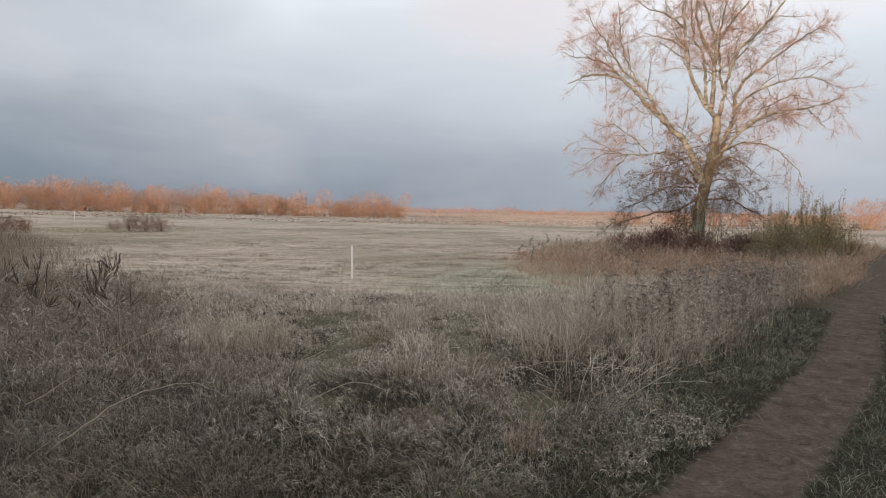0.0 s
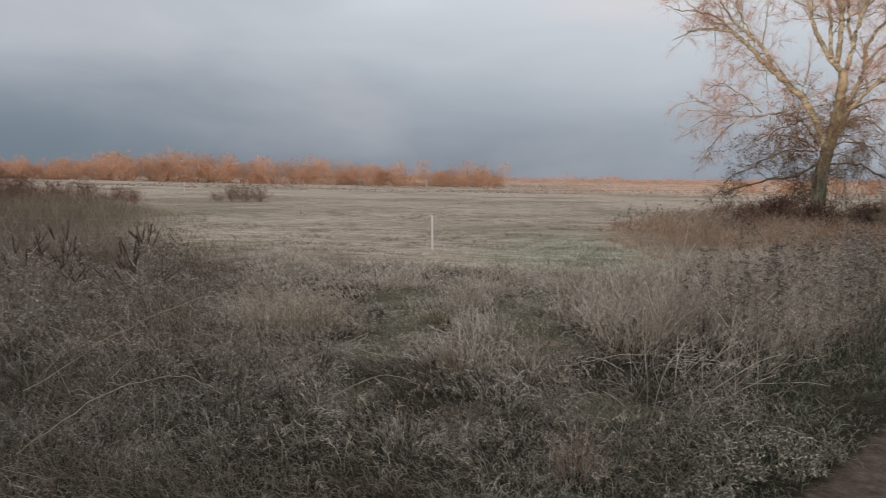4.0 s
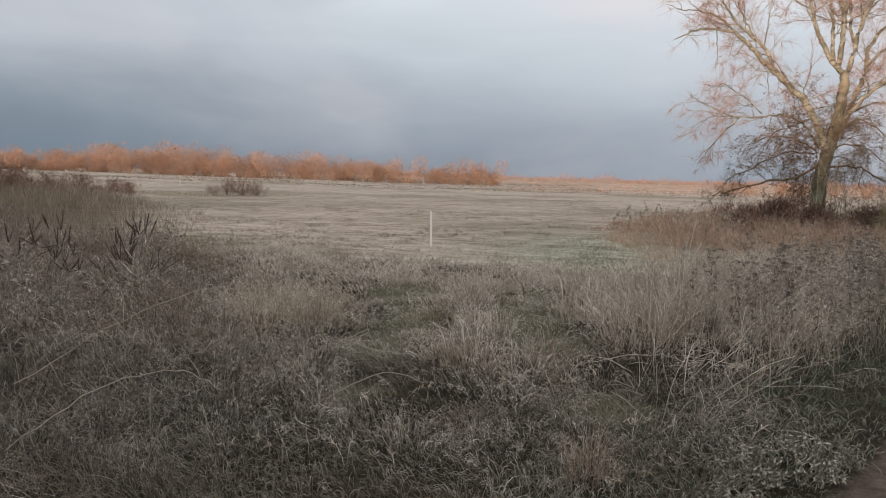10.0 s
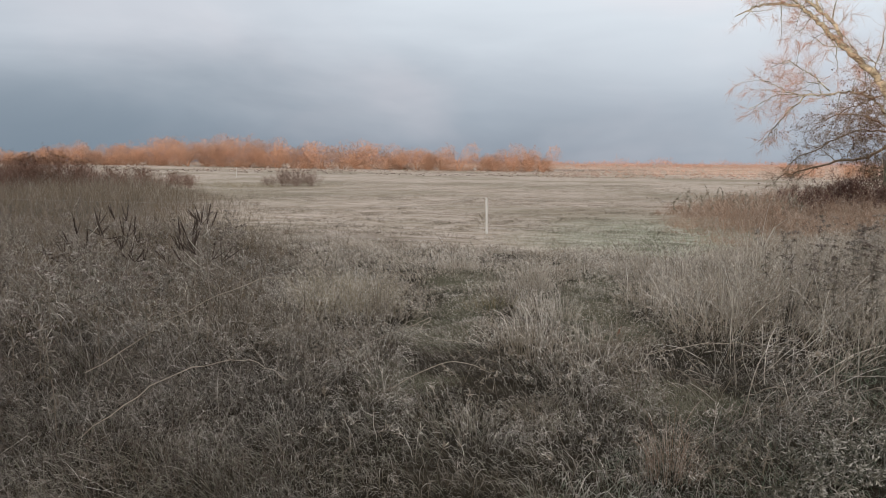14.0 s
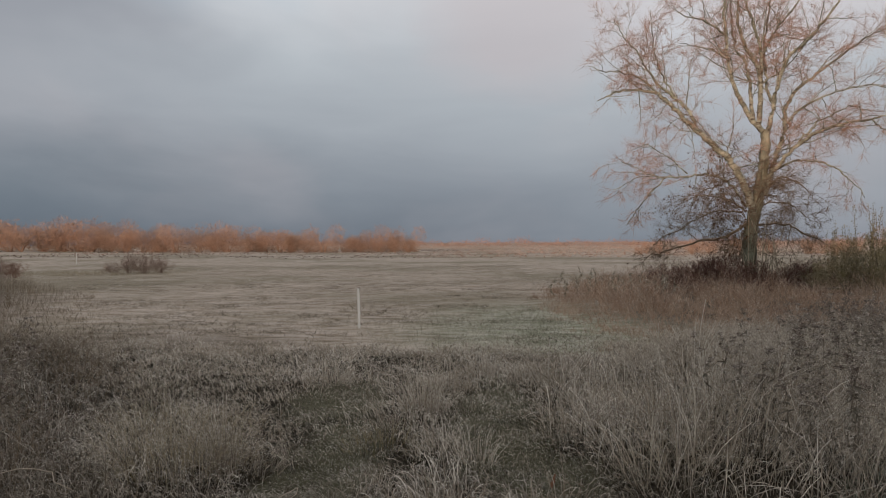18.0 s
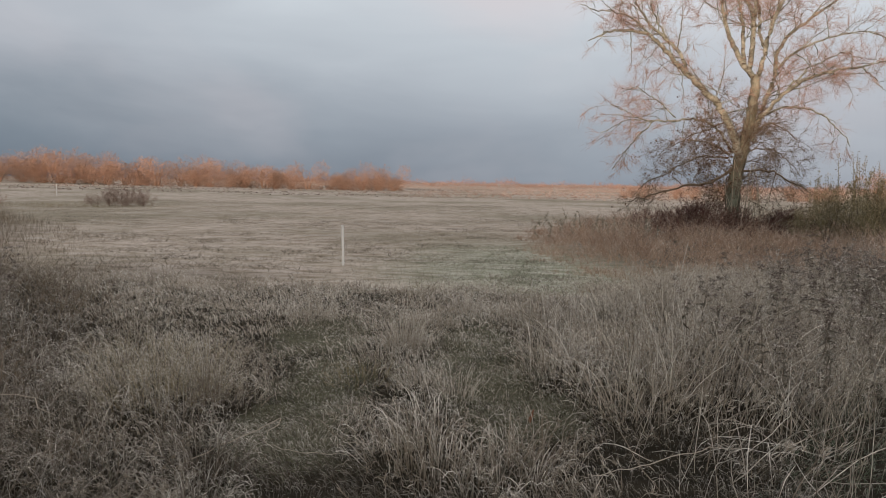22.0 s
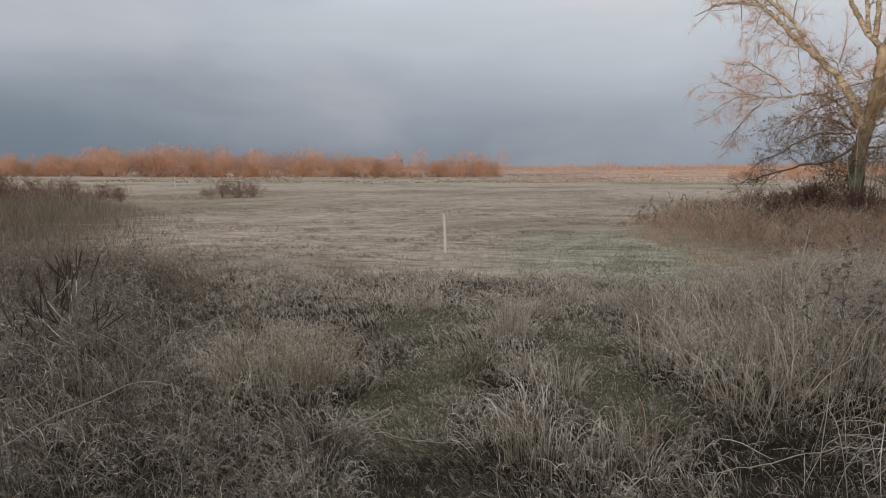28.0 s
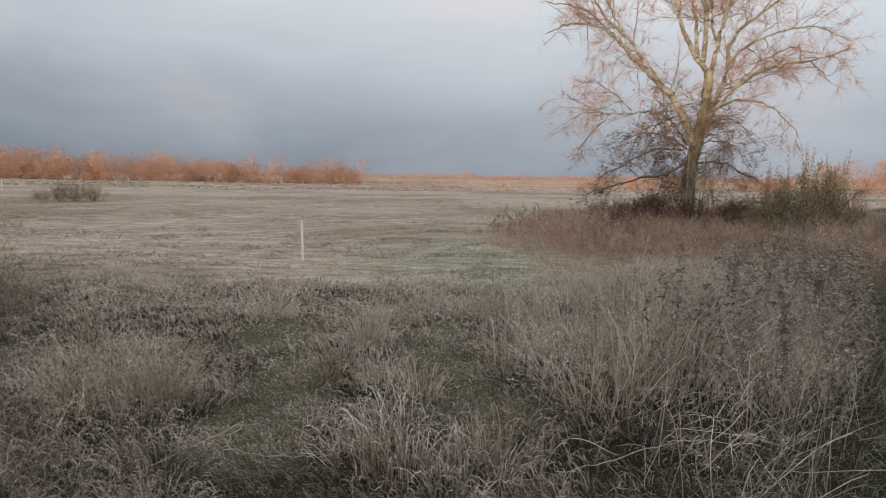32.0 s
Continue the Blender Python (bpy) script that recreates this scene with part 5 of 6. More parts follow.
def far_growth():
    # the belt of willows that catches the sun
    willows = [bushy("willow", 5.6, 4.8, 5, M_WILLOW, M_WILLOW, 0.040, 0.55, 0.0, 2700, 1, 0.068) for _ in range(5)]
    line = [(-250, 150), (-190, 142), (-140, 130), (-100, 122), (-72, 118), (-44, 121), (-24, 128), (-8.5, 137)]
    lx, ly = np.array(line, float).T
    x, k = -10.0, 0
    while x > -245:
        y = float(np.interp(x, lx, ly))
        tall = float(np.interp(x, [-245, -110, -75, -45, -8], [0.55, 0.62, 0.98, 0.90, 0.78])) * float(rng.choice([0.80, 0.92, 1.0, 1.12])) * rng.uniform(0.93, 1.07)
        set_bush("willow_tree", willows, k % 5, x, y + rng.uniform(-1.5, 2.5), tall, "bare orange-brown willow lit by low sun", "tree", "belt of willows", 1.42)
        if k % 3 == 1:
            set_bush("willow_tree", willows, (k + 2) % 5, x + rng.uniform(-2, 2), y + rng.uniform(5, 9), tall * rng.uniform(0.85, 1.1), "bare orange-brown willow lit by low sun", "tree", "belt of willows", 1.45)
        x -= rng.uniform(1.9, 2.9) * (0.7 + 0.45 * tall) * (1.0 if x > -125 else 1.6)
        k += 1
    # the far, low line of woods along the horizon
    n = 6000
    a = rng.uniform(-0.35, 0.95, n)
    r = rng.uniform(300, 420, n)
    bx, by = np.sin(a) * r, np.cos(a) * r
    hgt = (2.4 + 6.5 * lump(a * 95, a * 37, 1.0, 2.0) ** 2.4 + 3.5 * np.clip((a - 0.42) / 0.3, 0, 1)) * rng.uniform(0.6, 1.1, n)
    p = np.stack([bx, by, gz(bx, by)], 1)
    lots = []
    for q in range(4):
        c = p + np.stack([rng.normal(0, 1.2, n), rng.normal(0, 1.2, n), hgt * rng.uniform(0.0, 0.55, n)], 1)
        lots.append(sprays(c, np.tile([0, 0, 0.8], (n, 1)), 1.7, 0.10, 0.1, 1, 1.0)[0])
    stuff("far_woods", lots, M_FARWOOD, "distant bare woods along the horizon in orange light", "woods")
    # dry blades added far out, beyond the shade, with the sun's pink in their tones
    n = 34000
    bx, by = rng.uniform(-60, 190, n), rng.uniform(84, 330, n)
    v, f, t, _ = blades(bx, by, gz(bx, by), rng.uniform(0.05, 0.18, n) * (0.4 + lump(bx, by, 0.06, 2.0)), rng.uniform(0.2, 0.6, n), rng.uniform(0, 0.5, n), rng.uniform(0, 0.5, n), rng.uniform(0, 6.28, n), 1)
    stuff("far_lit_blades", [(v, f, t)], M_FARLIT, "added upright blades, tinted pink for the low sun, at the far edge of the meadow", "grass")
    # nearer trees to the side of the big tree
    k = 0
    for q in range(17):
        x = 24 + 3.2 * q + rng.uniform(-1, 1)
        y = 104 - 0.42 * (x - 24) + rng.uniform(-3, 3)
        s = float(np.interp(x, [24, 45, 60, 78], [0.35, 0.45, 1.0, 1.3])) * rng.uniform(0.8, 1.2)
        set_bush("willow_tree", willows, k % 5, x, y, s, "bare orange-brown willow beyond the big tree", "tree", "willows beyond the poplar", 1.2)
        k += 1
    # dark scrub in the pasture
    scrub = [bushy("scrub", 2.0, 2.8, 6, M_SCRUB, M_SCRUB, 0.013, 0.75, 0.2, 900, 2) for _ in range(3)]
    tops = []
    for stem_mes, crown_me, ends in scrub:
        high = ends[ends[:, 2] > 1.45]
        v, f, t = heads(high, np.full(len(high), 0.045), 3)
        tops.append(mesh_of("scrub_seeds", v, f, M_LEAF, t))
    for i, (x, y, s) in enumerate([(-33.2, 35.1, 1.15), (-32.0, 36.2, 1.25), (-30.8, 36.4, 1.2), (-29.6, 37.0, 1.15), (-28.5, 38.0, 1.0), (-27.2, 38.6, 0.8), (-26.0, 39.4, 0.72), (-24.8, 40.0, 0.66),
                                   (-23.7, 40.6, 0.5), (-35.0, 34.8, 0.72), (-36.4, 33.6, 0.55), (-31.4, 34.6, 0.9), (-38.0, 31.5, 1.2), (-39.0, 30.0, 1.3), (-40.0, 29.0, 1.2), (-41.0, 28.0, 1.3), (-43.0, 27.0, 1.2)]):
        root = set_bush("scrub_bush", scrub, i % 3, x, y, 0.84 * s, "dense reddish-brown bare scrub bush in rough pasture", "bush", "scrub in the pasture", 1.25)
        tagged(piece("dry_seed", tops[i % 3], root), "dark dry seed heads", kind="stuff")
    thorn = [bushy("thorn", 2.0, 2.8, 7, M_THORN, M_THORN, 0.011, 0.8, 0.35, 260, 3, 0.2)]
    for x, y, s in [(-18.2, 46, 0.50), (-19.1, 45.8, 0.66), (-20.2, 46.2, 0.56), (-21.2, 46, 0.34)]:
        set_bush("scrub_bush", thorn, 0, x, y, s, "small bare reddish thorny bush standing in the meadow", "bush", "small thorn bushes", 1.2)
    # brushwood under the big tree
    brush = [bushy("brush", 2.0, 2.8, 6, M_BRUSH, M_BRUSH, 0.014, 0.9, 0.15, 1100, 3) for _ in range(2)]
    for i, (x, y, s) in enumerate([(7.5, 28.6, 0.50), (8.4, 28.4, 0.62), (9.2, 28.3, 0.66), (10.0, 28.0, 0.52), (11.5, 28.1, 0.60), (12.3, 28.2, 0.50)]):
        set_bush("brushwood", brush, i % 2, x, y, s, "dark brown brushwood heaped at the foot of the tree", "brushwood", "brushwood under the poplar", 1.25)


def leafy_shrubs():
    protos = []
    for q in range(2):
        stem_mes, crown_me, ends = bushy("shrub", 2.2, 1.9, 8, M_SHRUB, M_DARKTWIG, 0.008, 0.5, 0.5, 260, 3)
        few = ends[rng.uniform(0, 1, len(ends)) < 0.5]
        v, f, t = heads(few, np.full(len(few), 0.05), 4)
        protos.append((stem_mes, crown_me, mesh_of("shrub_leaves", v, f, M_SHRUB, t)))
    for i, (x, y, s) in enumerate([(12.4, 26.5, 0.78), (13.2, 26.1, 0.98), (13.9, 26.3, 0.90), (11.7, 26.9, 0.46), (13.0, 25.4, 0.52), (14.7, 26.2, 0.60)]):
        root = set_bush("shrub", protos, i % 2, x, y, s, "olive-green shrub with thin yellowing leaves and upright shoots", "shrub", "shrubs beside the poplar")
        piece("leaves", protos[i % 2][2], root, "small olive and yellow leaves")
        # long upright shoots that stand above the leaves
        for q in range(12):
            a, r = rng.uniform(0, 6.28), rng.uniform(0.1, 0.8)
            b = np.array([math.cos(a) * r, math.sin(a) * r, 1.1])
            c = flow([b, b + np.array([0.05 * math.cos(a), 0.05 * math.sin(a), 0.8]), b + np.array([0.16 * math.cos(a), 0.1, rng.uniform(0.9, 1.9)])], 7)
            v, f, t = merged([tube(c, np.linspace(0.010, 0.004, len(c)), 4), heads(np.repeat(c, 2, axis=0), np.full(len(c) * 2, 0.05), 4)])
            piece("upright_shoot", mesh_of("upright_shoot", v, f, M_SHRUB, t), root, "upright leafy shoot")


# ---- fence ----
def fence_post(x, y, lean, height=0.84):
    root = new("fence_post")
    root.matrix_world = pose(x, y, float(gz(x, y)), 0, lean, 20)
    tagged(root, "thin white plastic electric-fence post stuck in the meadow", "fence post", "electric fence")
    bm = bmesh.new()
    for w, d, z0, z1 in [(0.046, 0.018, 0.0, height), (0.075, 0.014, 0.06, 0.08)]:
        bmesh.ops.create_cube(bm, size=1.0, matrix=Matrix.LocRotScale((0, 0, (z0 + z1) / 2), None, (w, d, z1 - z0)))
    bmesh.ops.bevel(bm, geom=list(bm.edges), offset=0.003, segments=1, affect="EDGES")
    me = bpy.data.meshes.new("shaft")
    bm.to_mesh(me), bm.free()
    me.materials.append(M_PLASTIC)
    piece("shaft", me, root)
    v, f, t = tube([(0, 0, -0.15), (0, 0, 0.02), (0, 0, 0.05)], [0.002, 0.004, 0.004], 6)
    piece("spike", mesh_of("spike", v, f, M_STEEL, t), root, "steel ground spike")
    for z in (0.30, 0.45, 0.60, 0.75):
        c = flow([(0.017, 0, z), (0.036, 0, z + 0.004), (0.040, 0, z + 0.022), (0.028, 0, z + 0.028)], 4)
        v, f, t = tube(c, np.full(len(c), 0.003), 6)
        piece("cord_hook", mesh_of("cord_hook", v, f, M_PLASTIC, t, True), root)
    return root


def fence():
    near = fence_post(-2.095, 17.72, -1.2)
    fence_post(-33.6, 65.0, 0.8, 0.95)
    fence_post(-27.0, 19.0, 1.0)
    a, b = np.array([-27.0, 19.0, float(gz(-27, 19)) + 0.62]), np.array([-2.07, 17.72, float(gz(-2.1, 17.7)) + 0.62])
    t = np.linspace(0, 1, 40)[:, None]
    c = a + (b - a) * t - np.array([0, 0, 0.10]) * 4 * t * (1 - t)
    v, f, tt = tube(c, np.full(40, 0.0011), 5)
    inv = np.array(near.matrix_world.inverted())
    v = v @ inv[:3, :3].T + inv[:3, 3]
    piece("cord", mesh_of("cord", v, f, M_WIRE, tt), near, "thin pale electric-fence cord")


# ---- single plants near the camera ----
def spike_plant(name):
    """Withered plant whose branches end in fans of stiff dark seed spikes."""
    lots, spikes = [], []
    stem = flow([(0, 0, -0.02), (0.02, 0.01, 0.4), (0.0, 0.03, 0.7), (0.05, 0.02, 1.0)], 5, 0.004)
    lots.append(tube(stem, np.linspace(0.007, 0.004, len(stem)), 6))
    for q in range(7):
        i = rng.integers(8, len(stem))
        a = rng.uniform(0, 6.28)
        d = np.array([math.cos(a), math.sin(a), rng.uniform(0.3, 0.9)])
        e = stem[i] + unit(d) * rng.uniform(0.06, 0.28)
        br = flow([stem[i], (stem[i] + e) / 2 + np.array([0, 0, -0.02]), e], 4)
        lots.append(tube(br, np.linspace(0.003, 0.0025, len(br)), 5))
        across = rng.normal(0, 1, 3)
        for s in range(int(rng.integers(3, 6))):
            dd = unit(np.array([0.45 * math.cos(a), 0.45 * math.sin(a), 1.0]) + across * rng.uniform(-0.85, 0.85) + rng.normal(0, 0.12, 3))
            L = rng.uniform(0.10, 0.20)
            c = e + dd * L * np.linspace(0, 1, 10)[:, None] + np.array([0, 0, 0.02]) * (np.linspace(0, 1, 10) ** 2)[:, None]
            r = np.interp(np.linspace(0, 1, 10), [0, 0.25, 0.8, 1], [0.0016, 0.0037, 0.0034, 0.0016]) * (1 + 0.22 * (-1.0) ** np.arange(10))
            w, g, u = tube(c, r, 6)
            fur = sprays(np.repeat(c[2:], 3, axis=0), np.tile(dd * 0.6, (24, 1)), 0.016, 0.003, 0.0, 1, 1.0)[0]
            spikes.append(merged([(w, g, u), fur]))
    v, f, t = merged(lots)
    return mesh_of(name + "_stem", v, f, M_GREY, t, True), [mesh_of(name + "_spike", w, g, M_SPIKE, u, True) for w, g, u in spikes]


def tansy(name):
    """Withered flower stalk with flat rimed heads."""
    h = rng.uniform(0.78, 0.98)
    lots, tops = [], []
    stem = flow([(0, 0, -0.02), (0.01, 0.02, h * 0.5), (0.03, 0.0, h * 0.86)], 4, 0.003)
    lots.append(tube(stem, np.linspace(0.004, 0.0025, len(stem)), 5))
    for q in range(int(rng.integers(4, 8))):
        a = rng.uniform(0, 6.28)
        e = stem[-1 - q % 3] + np.array([math.cos(a) * 0.075, math.sin(a) * 0.075, rng.uniform(0.04, 0.12)]) * rng.uniform(0.5, 1.3)
        br = flow([stem[-1 - q % 3], (stem[-1 - q % 3] + e) / 2 + np.array([0, 0, -0.008]), e], 3)
        lots.append(tube(br, np.full(len(br), 0.0016), 4))
        tops.append(e)
    for q in range(6):
        i, a = rng.integers(1, len(stem) - 2), rng.uniform(0, 6.28)
        leaf = flow([stem[i], stem[i] + np.array([math.cos(a) * .06, math.sin(a) * .06, .03]), stem[i] + np.array([math.cos(a) * .10, math.sin(a) * .10, -.02])], 3)
        lots.append(tube(leaf, np.linspace(0.0035, 0.001, len(leaf)), 4))
    v, f, t = merged(lots)
    low = stem[2:-2]
    leaves = mesh_of(name + "_leaves", *(lambda q: (q[0], q[1], M_DRYLEAF, q[2]))(sprays(np.repeat(low, 3, axis=0), np.tile([0, 0, 0.15], (3 * len(low), 1)), 0.11, 0.014, -0.5, 2, 0.9)[0]))
    stalk = mesh_of(name + "_stalk", v, f, M_STRAWSTALK, t, True)
    crowns = []
    for p in tops:
        a, b, c = heads(np.array([p]), np.full(1, 0.022), 18, 1.0, True), heads(np.array([p + np.array([0, 0, 0.010])]), np.full(1, 0.022), 18, 1.0, True), heads(np.array([p - np.array([0, 0, 0.012])]), np.full(1, 0.014), 8)
        v, f, t = merged([(a[0], a[1], a[2] * 0.5), b, (c[0], c[1], c[2] * 0)])
        crowns.append(mesh_of(name + "_head", v, f, M_HEAD, t))
    return stalk, crowns, leaves


def plants():
    kinds = [spike_plant("spiky_weed") for _ in range(4)]
    spots = [(-3.00, 6.95, 1.0), (-3.30, 7.1, 0.86), (-3.62, 6.8, 0.93), (-4.0, 7.2, 0.80), (-3.5, 7.6, 0.90), (-4.3, 6.9, 0.88),
             (-3.55, 4.15, 1.18), (-3.95, 4.4, 1.22), (-3.75, 4.0, 1.1)]
    for i, (x, y, s) in enumerate(spots):
        root = new("spiky_weed")
        root.matrix_world = pose(x, y, float(gz(x, y)), 0, 0, 77 * i) @ Matrix.Scale(1.07 * s, 4)
        tagged(root, "withered weed with fans of stiff dark seed spikes", "weed", "dark spiky weeds")
        piece("stem", kinds[i % 4][0], root)
        for me in kinds[i % 4][1]:
            piece("seed_spike", me, root)
    kinds = [tansy("tansy") for _ in range(6)]
    rx, ry = scatter(2600, 2, 9, 6.5, 15, lambda x, y: in_weeds(x, y) & (track(x, y) > -3.4) & (rng.uniform(0, 1, len(x)) < np.clip((track(x, y) + 3.6) / 1.2, 0.1, 1)) & (track(x, y) < bank_foot(y) - 0.1) & (x - weed_edge(y) > 0.9))
    lx, ly = scatter(900, -9, -2.4, 3, 12, lambda x, y: (x < left_edge(y) - 0.5) & (x > -1.1 * y - 1.5))
    px, py = np.concatenate([rx[:150], lx[:140]]), np.concatenate([ry[:150], ly[:140]])
    for i, (x, y) in enumerate(zip(px, py)):
        root = new("tansy_plant")
        root.matrix_world = pose(x, y, float(gz(x, y)), rng.normal(0, 5), rng.normal(0, 5), rng.uniform(0, 360)) @ Matrix.Scale(float(rng.uniform(0.75, 1.08)), 4)
        tagged(root, "withered tansy stalk with flat frosted brown flower heads", "weed", "tansy in the bank" if i < 150 else "tansy in the brown weeds")
        stalk = piece("stalk", kinds[i % 6][0], root)
        piece("foliage", kinds[i % 6][2], stalk, "withered grey-green leaves edged with frost")
        for me in kinds[i % 6][1]:
            piece("flower_head", me, stalk)


def single_tufts():
    """The larger clumps that stand apart in the margin."""
    def tuft(x, y, r, h, n, mat, label, **how):
        root = new("grass_tuft")
        root.location = (x, y, 0)
        tagged(root, label, "grass tuft", "grass tufts")
        lots = fan(x, y, r, h, n, **how)
        base = np.array([x, y, 0])
        tagged(piece("blade_clump", mesh_of("blade_clump", lots[0][0] - base, lots[0][1], mat, lots[0][2]), root), "many thin bent blades", kind="stuff")
        if len(lots) > 1:
            v, f, t = merged(lots[1:])
            tagged(piece("frost_fringe", mesh_of("frost_fringe", v - base, f, M_RIMED, t), root), "fringe of frost needles on the blades", kind="stuff")
        return root

    pale, rimed = "upright tuft of pale dead grass with frosted tips", "bushy clump of bent straw thickly rimed with frost"
    # the broad plume-like clump with straight straws at its edge
    for x, y, r, h, n in [(-2.12, 8.15, 0.44, 0.64, 460), (-2.5, 8.5, 0.46, 0.50, 320), (-1.82, 8.4, 0.30, 0.50, 180), (-2.3, 9.3, 0.5, 0.42, 300), (-2.95, 9.6, 0.55, 0.44, 320)]:
        tuft(x, y, r, h, n, M_HAZE, pale, w=(0.0013, 0.0022), lean=(0.02, 0.8), bend=(0.2, 2.2), segs=7, frill=1.0)
    tuft(-1.70, 8.0, 0.12, 0.66, 40, M_STRAWSTALK, "thin group of straight yellow straws", w=(0.0026, 0.004), lean=(0.0, 0.14), bend=(0.0, 0.3), segs=6, frill=0.0)
    # the two frosted clumps beside the trodden gap
    for x, y, r, h, n, tilt, way in [(-0.20, 7.05, 0.24, 0.50, 120, 0.25, 2.6), (0.02, 6.75, 0.26, 0.42, 110, 0.15, 1.2), (-0.05, 7.45, 0.24, 0.40, 90, 0.2, 2.2), (0.42, 6.80, 0.22, 0.48, 105, 0.12, 0.4), (0.66, 6.95, 0.20, 0.46, 90, 0.15, 0.9), (0.25, 6.4, 0.24, 0.32, 80, 0.2, 4.6)]:
        tuft(x, y, r, h, n, M_RIMED, rimed, w=(0.0032, 0.0052), lean=(0.02, 0.65), bend=(0.2, 2.8), segs=8, frill=0.6, tilt=tilt, way=way)
    # the fans of straight stalks along the foot of the bank, and the arching clumps among the weeds opposite
    for x, y, r, h, n, tilt, way in [(1.30, 7.85, 0.14, 0.74, 36, 0.30, 2.9), (1.58, 7.95, 0.16, 0.90, 46, 0.10, 2.4), (1.92, 8.10, 0.18, 0.98, 54, 0.08, 1.0), (2.32, 8.40, 0.18, 0.88, 50, 0.25, 0.2), (2.72, 8.75, 0.18, 0.94, 56, 0.35, 0.1), (1.28, 8.75, 0.15, 0.66, 40, 0.35, 3.0), (1.72, 8.85, 0.18, 0.90, 48, 0.12, 1.6), (2.15, 9.30, 0.20, 1.0, 60, 0.10, 0.6), (1.55, 9.60, 0.18, 0.76, 44, 0.20, 2.6)]:
        tuft(x, y, r, h, n, M_PLUME, "tall fan of straight pale stalks with frosted tips", w=(0.0028, 0.0048), lean=(0.0, 0.62), bend=(0.0, 1.1), segs=8, frill=0.8, tilt=tilt, way=way)
    for x, y, r, h, n, tilt, way in [(-2.05, 6.95, 0.22, 0.46, 80, 0.2, 3.4), (-2.45, 7.35, 0.24, 0.48, 80, 0.2, 2.0), (-2.75, 6.85, 0.24, 0.44, 70, 0.3, 3.0), (-1.72, 7.45, 0.20, 0.46, 75, 0.1, 0.3), (-1.78, 6.25, 0.20, 0.36, 60, 0.3, 0.6), (-3.05, 7.75, 0.26, 0.50, 80, 0.2, 2.6), (-3.4, 8.6, 0.28, 0.5, 80, 0.2, 1.5)]:
        tuft(x, y, r, h, n, M_DEAD, rimed, w=(0.0028, 0.0046), lean=(0.02, 0.70), bend=(0.3, 2.9), segs=8, frill=0.6, tilt=tilt, way=way)
    # upright pale tufts
    for x, y, r, h, n in [(-0.35, 10.1, 0.24, 0.52, 300), (-0.15, 8.6, 0.2, 0.34, 140), (0.15, 8.3, 0.16, 0.38, 110), (-0.55, 9.6, 0.36, 0.22, 150), (-0.1, 11.4, 0.28, 0.36, 220), (0.9, 11.9, 0.3, 0.34, 220), (-1.6, 11.7, 0.3, 0.36, 220), (0.3, 12.4, 0.3, 0.3, 200), (1.05, 9.4, 0.26, 0.44, 200), (1.4, 10.5, 0.3, 0.46, 240)]:
        tuft(x, y, r, h, n, M_PALE, pale, w=(0.0018, 0.0032), lean=(0.03, 0.60), bend=(0.0, 1.6), segs=6, frill=0.45)
    tuft(-0.62, 8.9, 0.34, 0.24, 200, M_YELLOW, "low mound of yellowish grass lightly rimed", w=(0.0016, 0.0028), lean=(0.1, 0.9), bend=(0.2, 1.8), segs=6, frill=0.3)
    # the reddish tuft by the verge and its neighbours
    tuft(0.86, 4.72, 0.13, 0.36, 150, M_PINKSTRAW, "reddish tuft of dead grass with frosted tips", w=(0.0018, 0.0030), lean=(0.02, 0.45), bend=(0.0, 1.1), segs=7, frill=0.5)
    for x, y, r, h, n in [(0.55, 5.15, 0.22, 0.17, 150), (0.15, 5.45, 0.24, 0.18, 170), (-0.2, 5.2, 0.24, 0.14, 150), (1.2, 5.5, 0.2, 0.18, 120), (0.75, 5.9, 0.2, 0.2, 120), (1.62, 5.75, 0.12, 0.30, 60), (-0.9, 5.3, 0.22, 0.26, 150), (-1.15, 6.15, 0.22, 0.42, 150), (-1.3, 6.7, 0.24, 0.44, 170), (-1.5, 5.4, 0.25, 0.4, 160)]:
        tuft(x, y, r, h, n, M_DEAD, rimed, w=(0.0026, 0.0044), lean=(0.1, 0.8), bend=(0.4, 2.4), segs=7, frill=0.4)


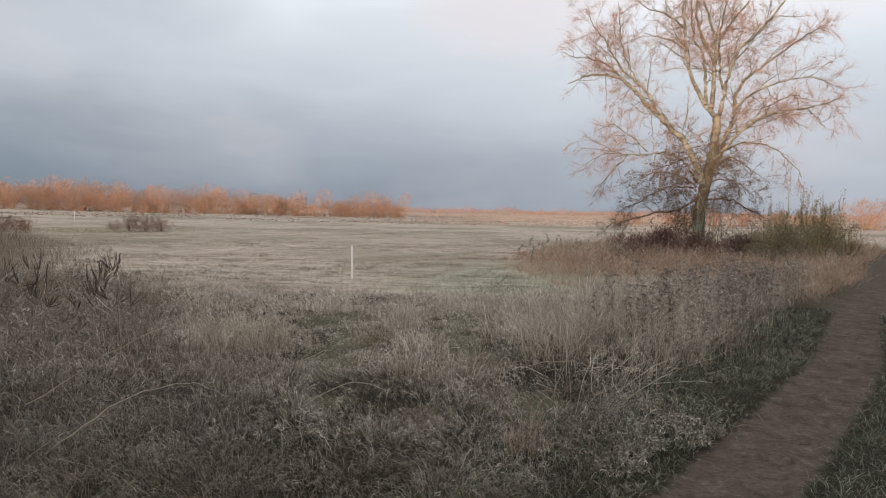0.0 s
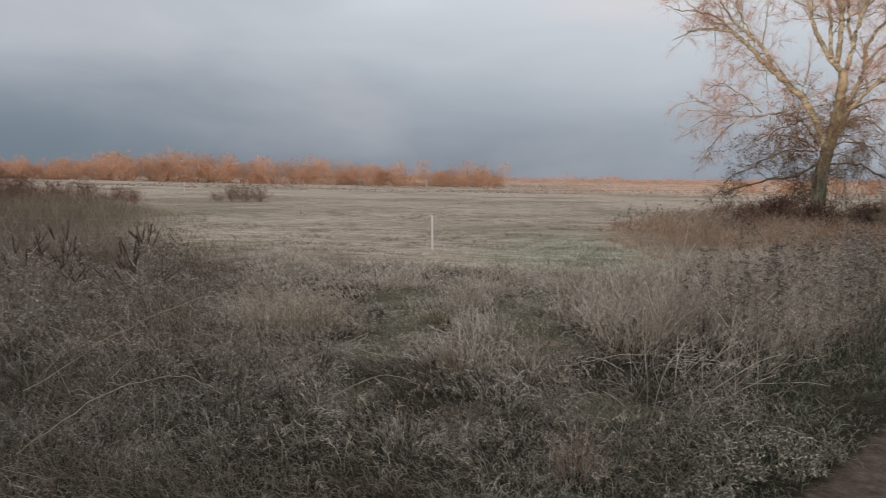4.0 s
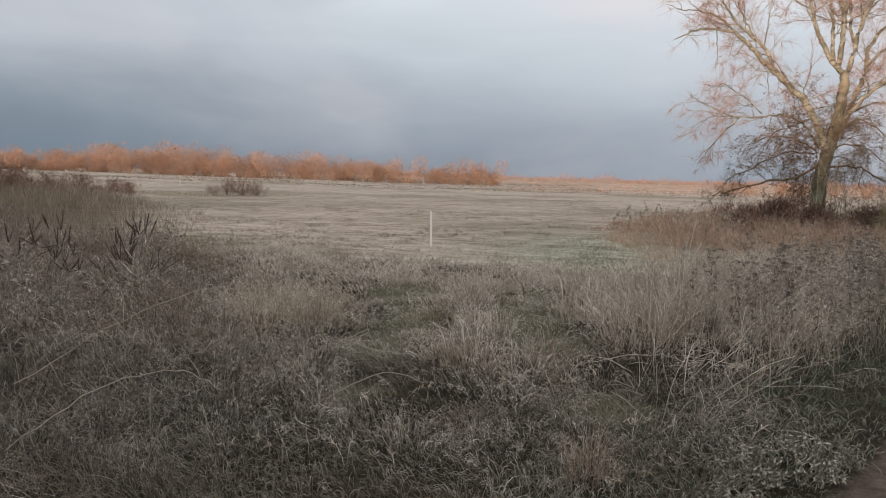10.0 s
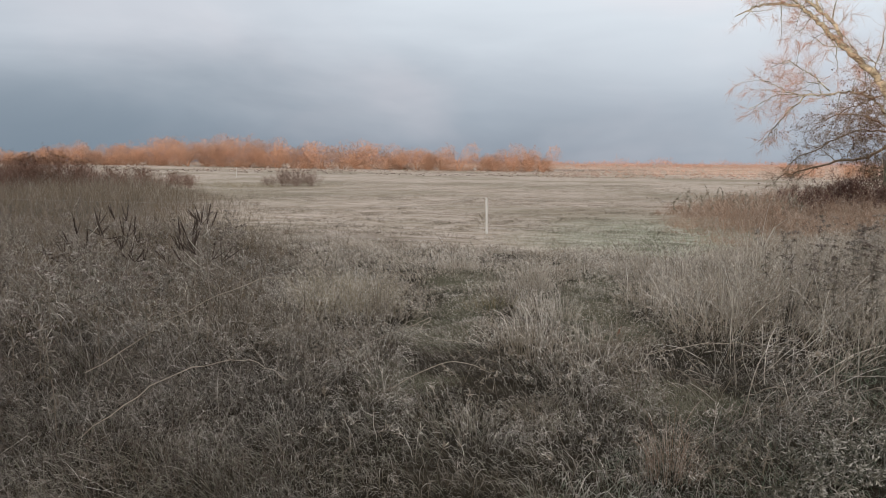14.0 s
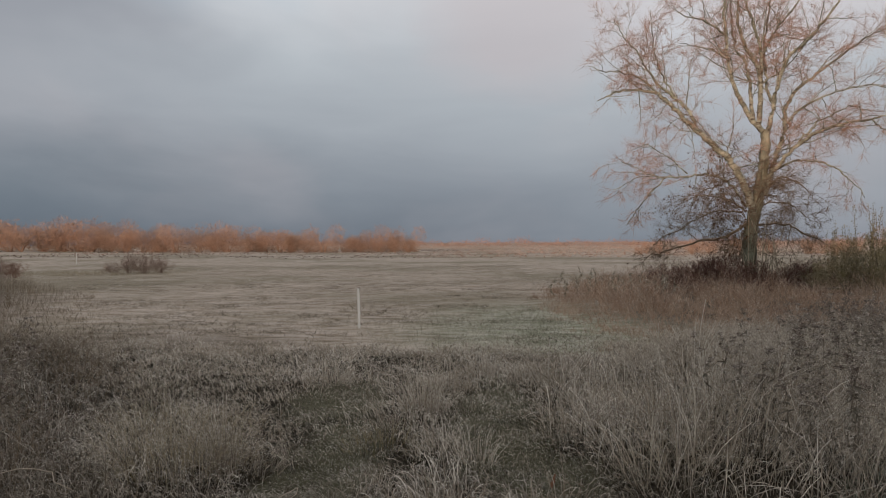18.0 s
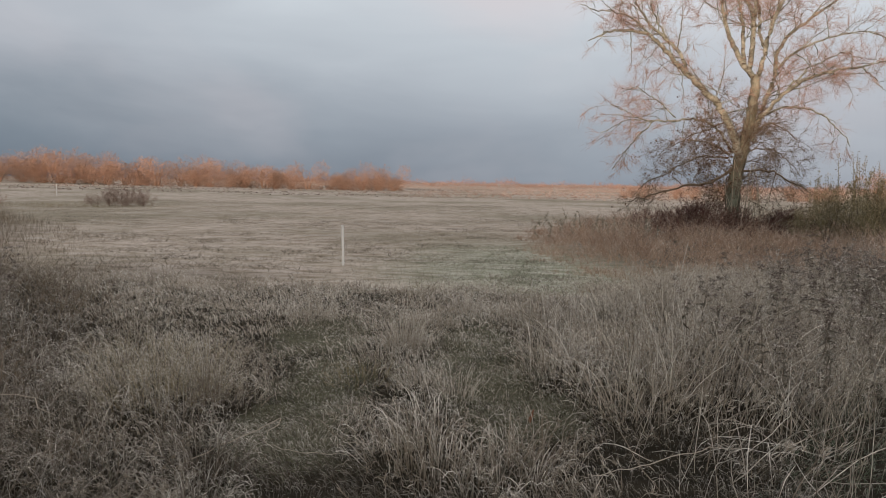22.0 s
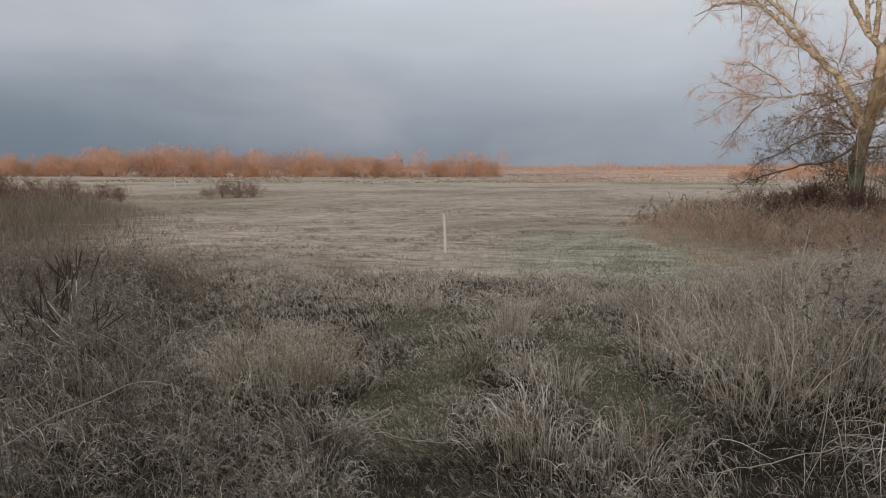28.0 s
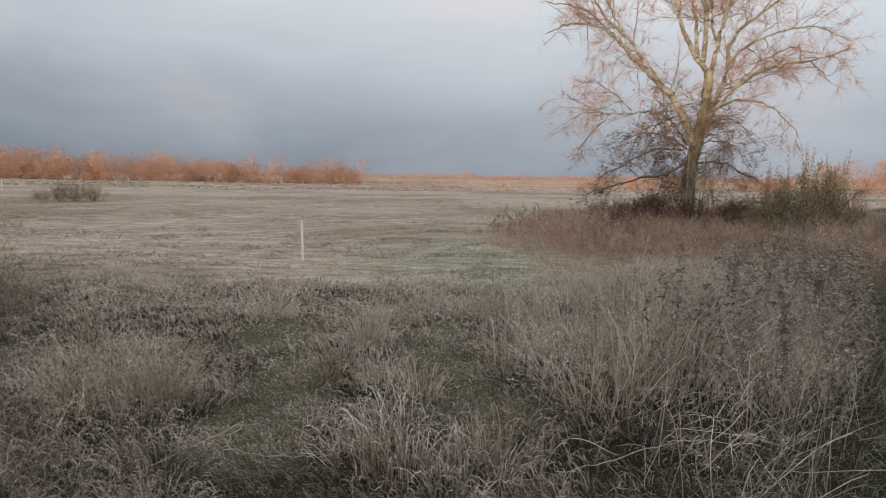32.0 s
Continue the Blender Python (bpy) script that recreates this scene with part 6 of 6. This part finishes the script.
def rimed_clumps():
    """Low leafy weeds, dark underneath and white with rime at the leaf edges."""
    for x, y, r in [(1.98, 5.10, 0.24), (2.25, 5.35, 0.17), (1.70, 4.95, 0.15), (1.45, 4.45, 0.13)]:
        n = 110
        a, q = rng.uniform(0, 6.28, n), np.sqrt(rng.uniform(0, 1, n)) * r
        bx, by = np.cos(a) * q, np.sin(a) * q
        hgt = 0.16 * (1 - (q / r) ** 2 * 0.6) * rng.uniform(0.5, 1.2, n)
        v, f, t, tops = blades(bx, by, np.full(n, -0.01), hgt, rng.uniform(0.003, 0.005, n), rng.uniform(0.1, 0.7, n), rng.uniform(0, 0.5, n), a, 4)
        lots = [(v, f, t), sprays(np.repeat(tops, 2, axis=0), np.tile([0, 0, 0.3], (2 * n, 1)), 0.036, 0.010, -0.3, 4, 0.8)[0]]
        v, f, t = merged(lots)
        ob = new("rimed_weed", mesh_of("rimed_weed", v, f, M_RIME, t))
        ob.location = (x, y, float(gz(x, y)))
        tagged(ob, "low dark-leaved weed white with hoar frost", "weed", "rimed low weeds")
    v, f, t, _ = blades(np.array([0.0]), np.array([0.0]), np.array([0.0]), np.array([0.08]), np.array([0.045]), np.array([0.6]), np.array([0.3]), np.array([1.0]), 4)
    leaf = new("fallen_leaf", mesh_of("fallen_leaf", v, f, M_LEAFORANGE, t))
    leaf.location = (0.66, 7.75, float(gz(0.66, 7.75)) + 0.02)
    tagged(leaf, "dry orange fallen leaf lying in the grass", "leaf")
    ways = [[(-1.5, 6.85, 0.05), (-1.15, 6.95, 0.20), (-0.92, 7.02, 0.30), (-0.98, 6.9, 0.20), (-0.75, 6.9, 0.14), (-0.45, 6.92, 0.12)],
            [(-2.3, 4.4, 0.1), (-1.9, 4.6, 0.4), (-1.5, 4.75, 0.5), (-1.2, 4.7, 0.42)],
            [(-0.9, 5.6, 0.1), (-0.5, 5.75, 0.28), (-0.2, 5.7, 0.24)],
            [(-2.9, 5.2, 0.2), (-2.3, 5.5, 0.6), (-1.8, 5.75, 0.8), (-1.55, 5.7, 0.74)],
            [(1.9, 7.2, 0.1), (1.5, 6.6, 0.32), (1.1, 6.3, 0.34), (0.8, 6.35, 0.26)]]
    for w in ways:
        c = flow(w, 6, 0.006)
        v, f, t = tube(c, np.linspace(0.0035, 0.0018, len(c)), 5)
        tagged(new("bent_stalk", mesh_of("bent_stalk", v, f, M_PALE, t, True)), "long pale grass stalk bent over and frosted", "stalk", "bent stalks")


def leafy_weeds():
    """Tall weeds with hanging dry leaves at the tip of the russet growth."""
    for q in range(34):
        x, y = rng.uniform(2.6, 7.0), rng.uniform(24.5, 28.5)
        x += 0.4 * max(0.0, y - 27)
        h = rng.uniform(0.45, 0.8)
        c = flow([(0, 0, -0.02), (rng.normal(0, .04), rng.normal(0, .04), h * 0.5), (rng.normal(0, .08), rng.normal(0, .08), h)], 6)
        root = new("leafy_weed")
        root.matrix_world = pose(x, y, float(gz(x, y)), 0, 0, rng.uniform(0, 360))
        tagged(root, "withered weed stalk with drooping pale frosted leaves", "weed", "leafy weeds by the poplar")
        v, f, t = tube(c, np.linspace(0.005, 0.003, len(c)), 5)
        piece("stalk", mesh_of("stalk", v, f, M_STRAWSTALK, t, True), root)
        v, f, t = sprays(c[4:], np.tile([0, 0, 0.2], (len(c) - 4, 1)), 0.16, 0.035, -0.9, 2, 0.9)[0]
        piece("foliage", mesh_of("foliage", v, f, M_PALELEAF, t), root, "drooping pale frosted leaves")


big_tree()
fallen_branch()
far_growth()
leafy_shrubs()
fence()
grasses()
weeds()
plants()
single_tufts()
rimed_clumps()
leafy_weeds()
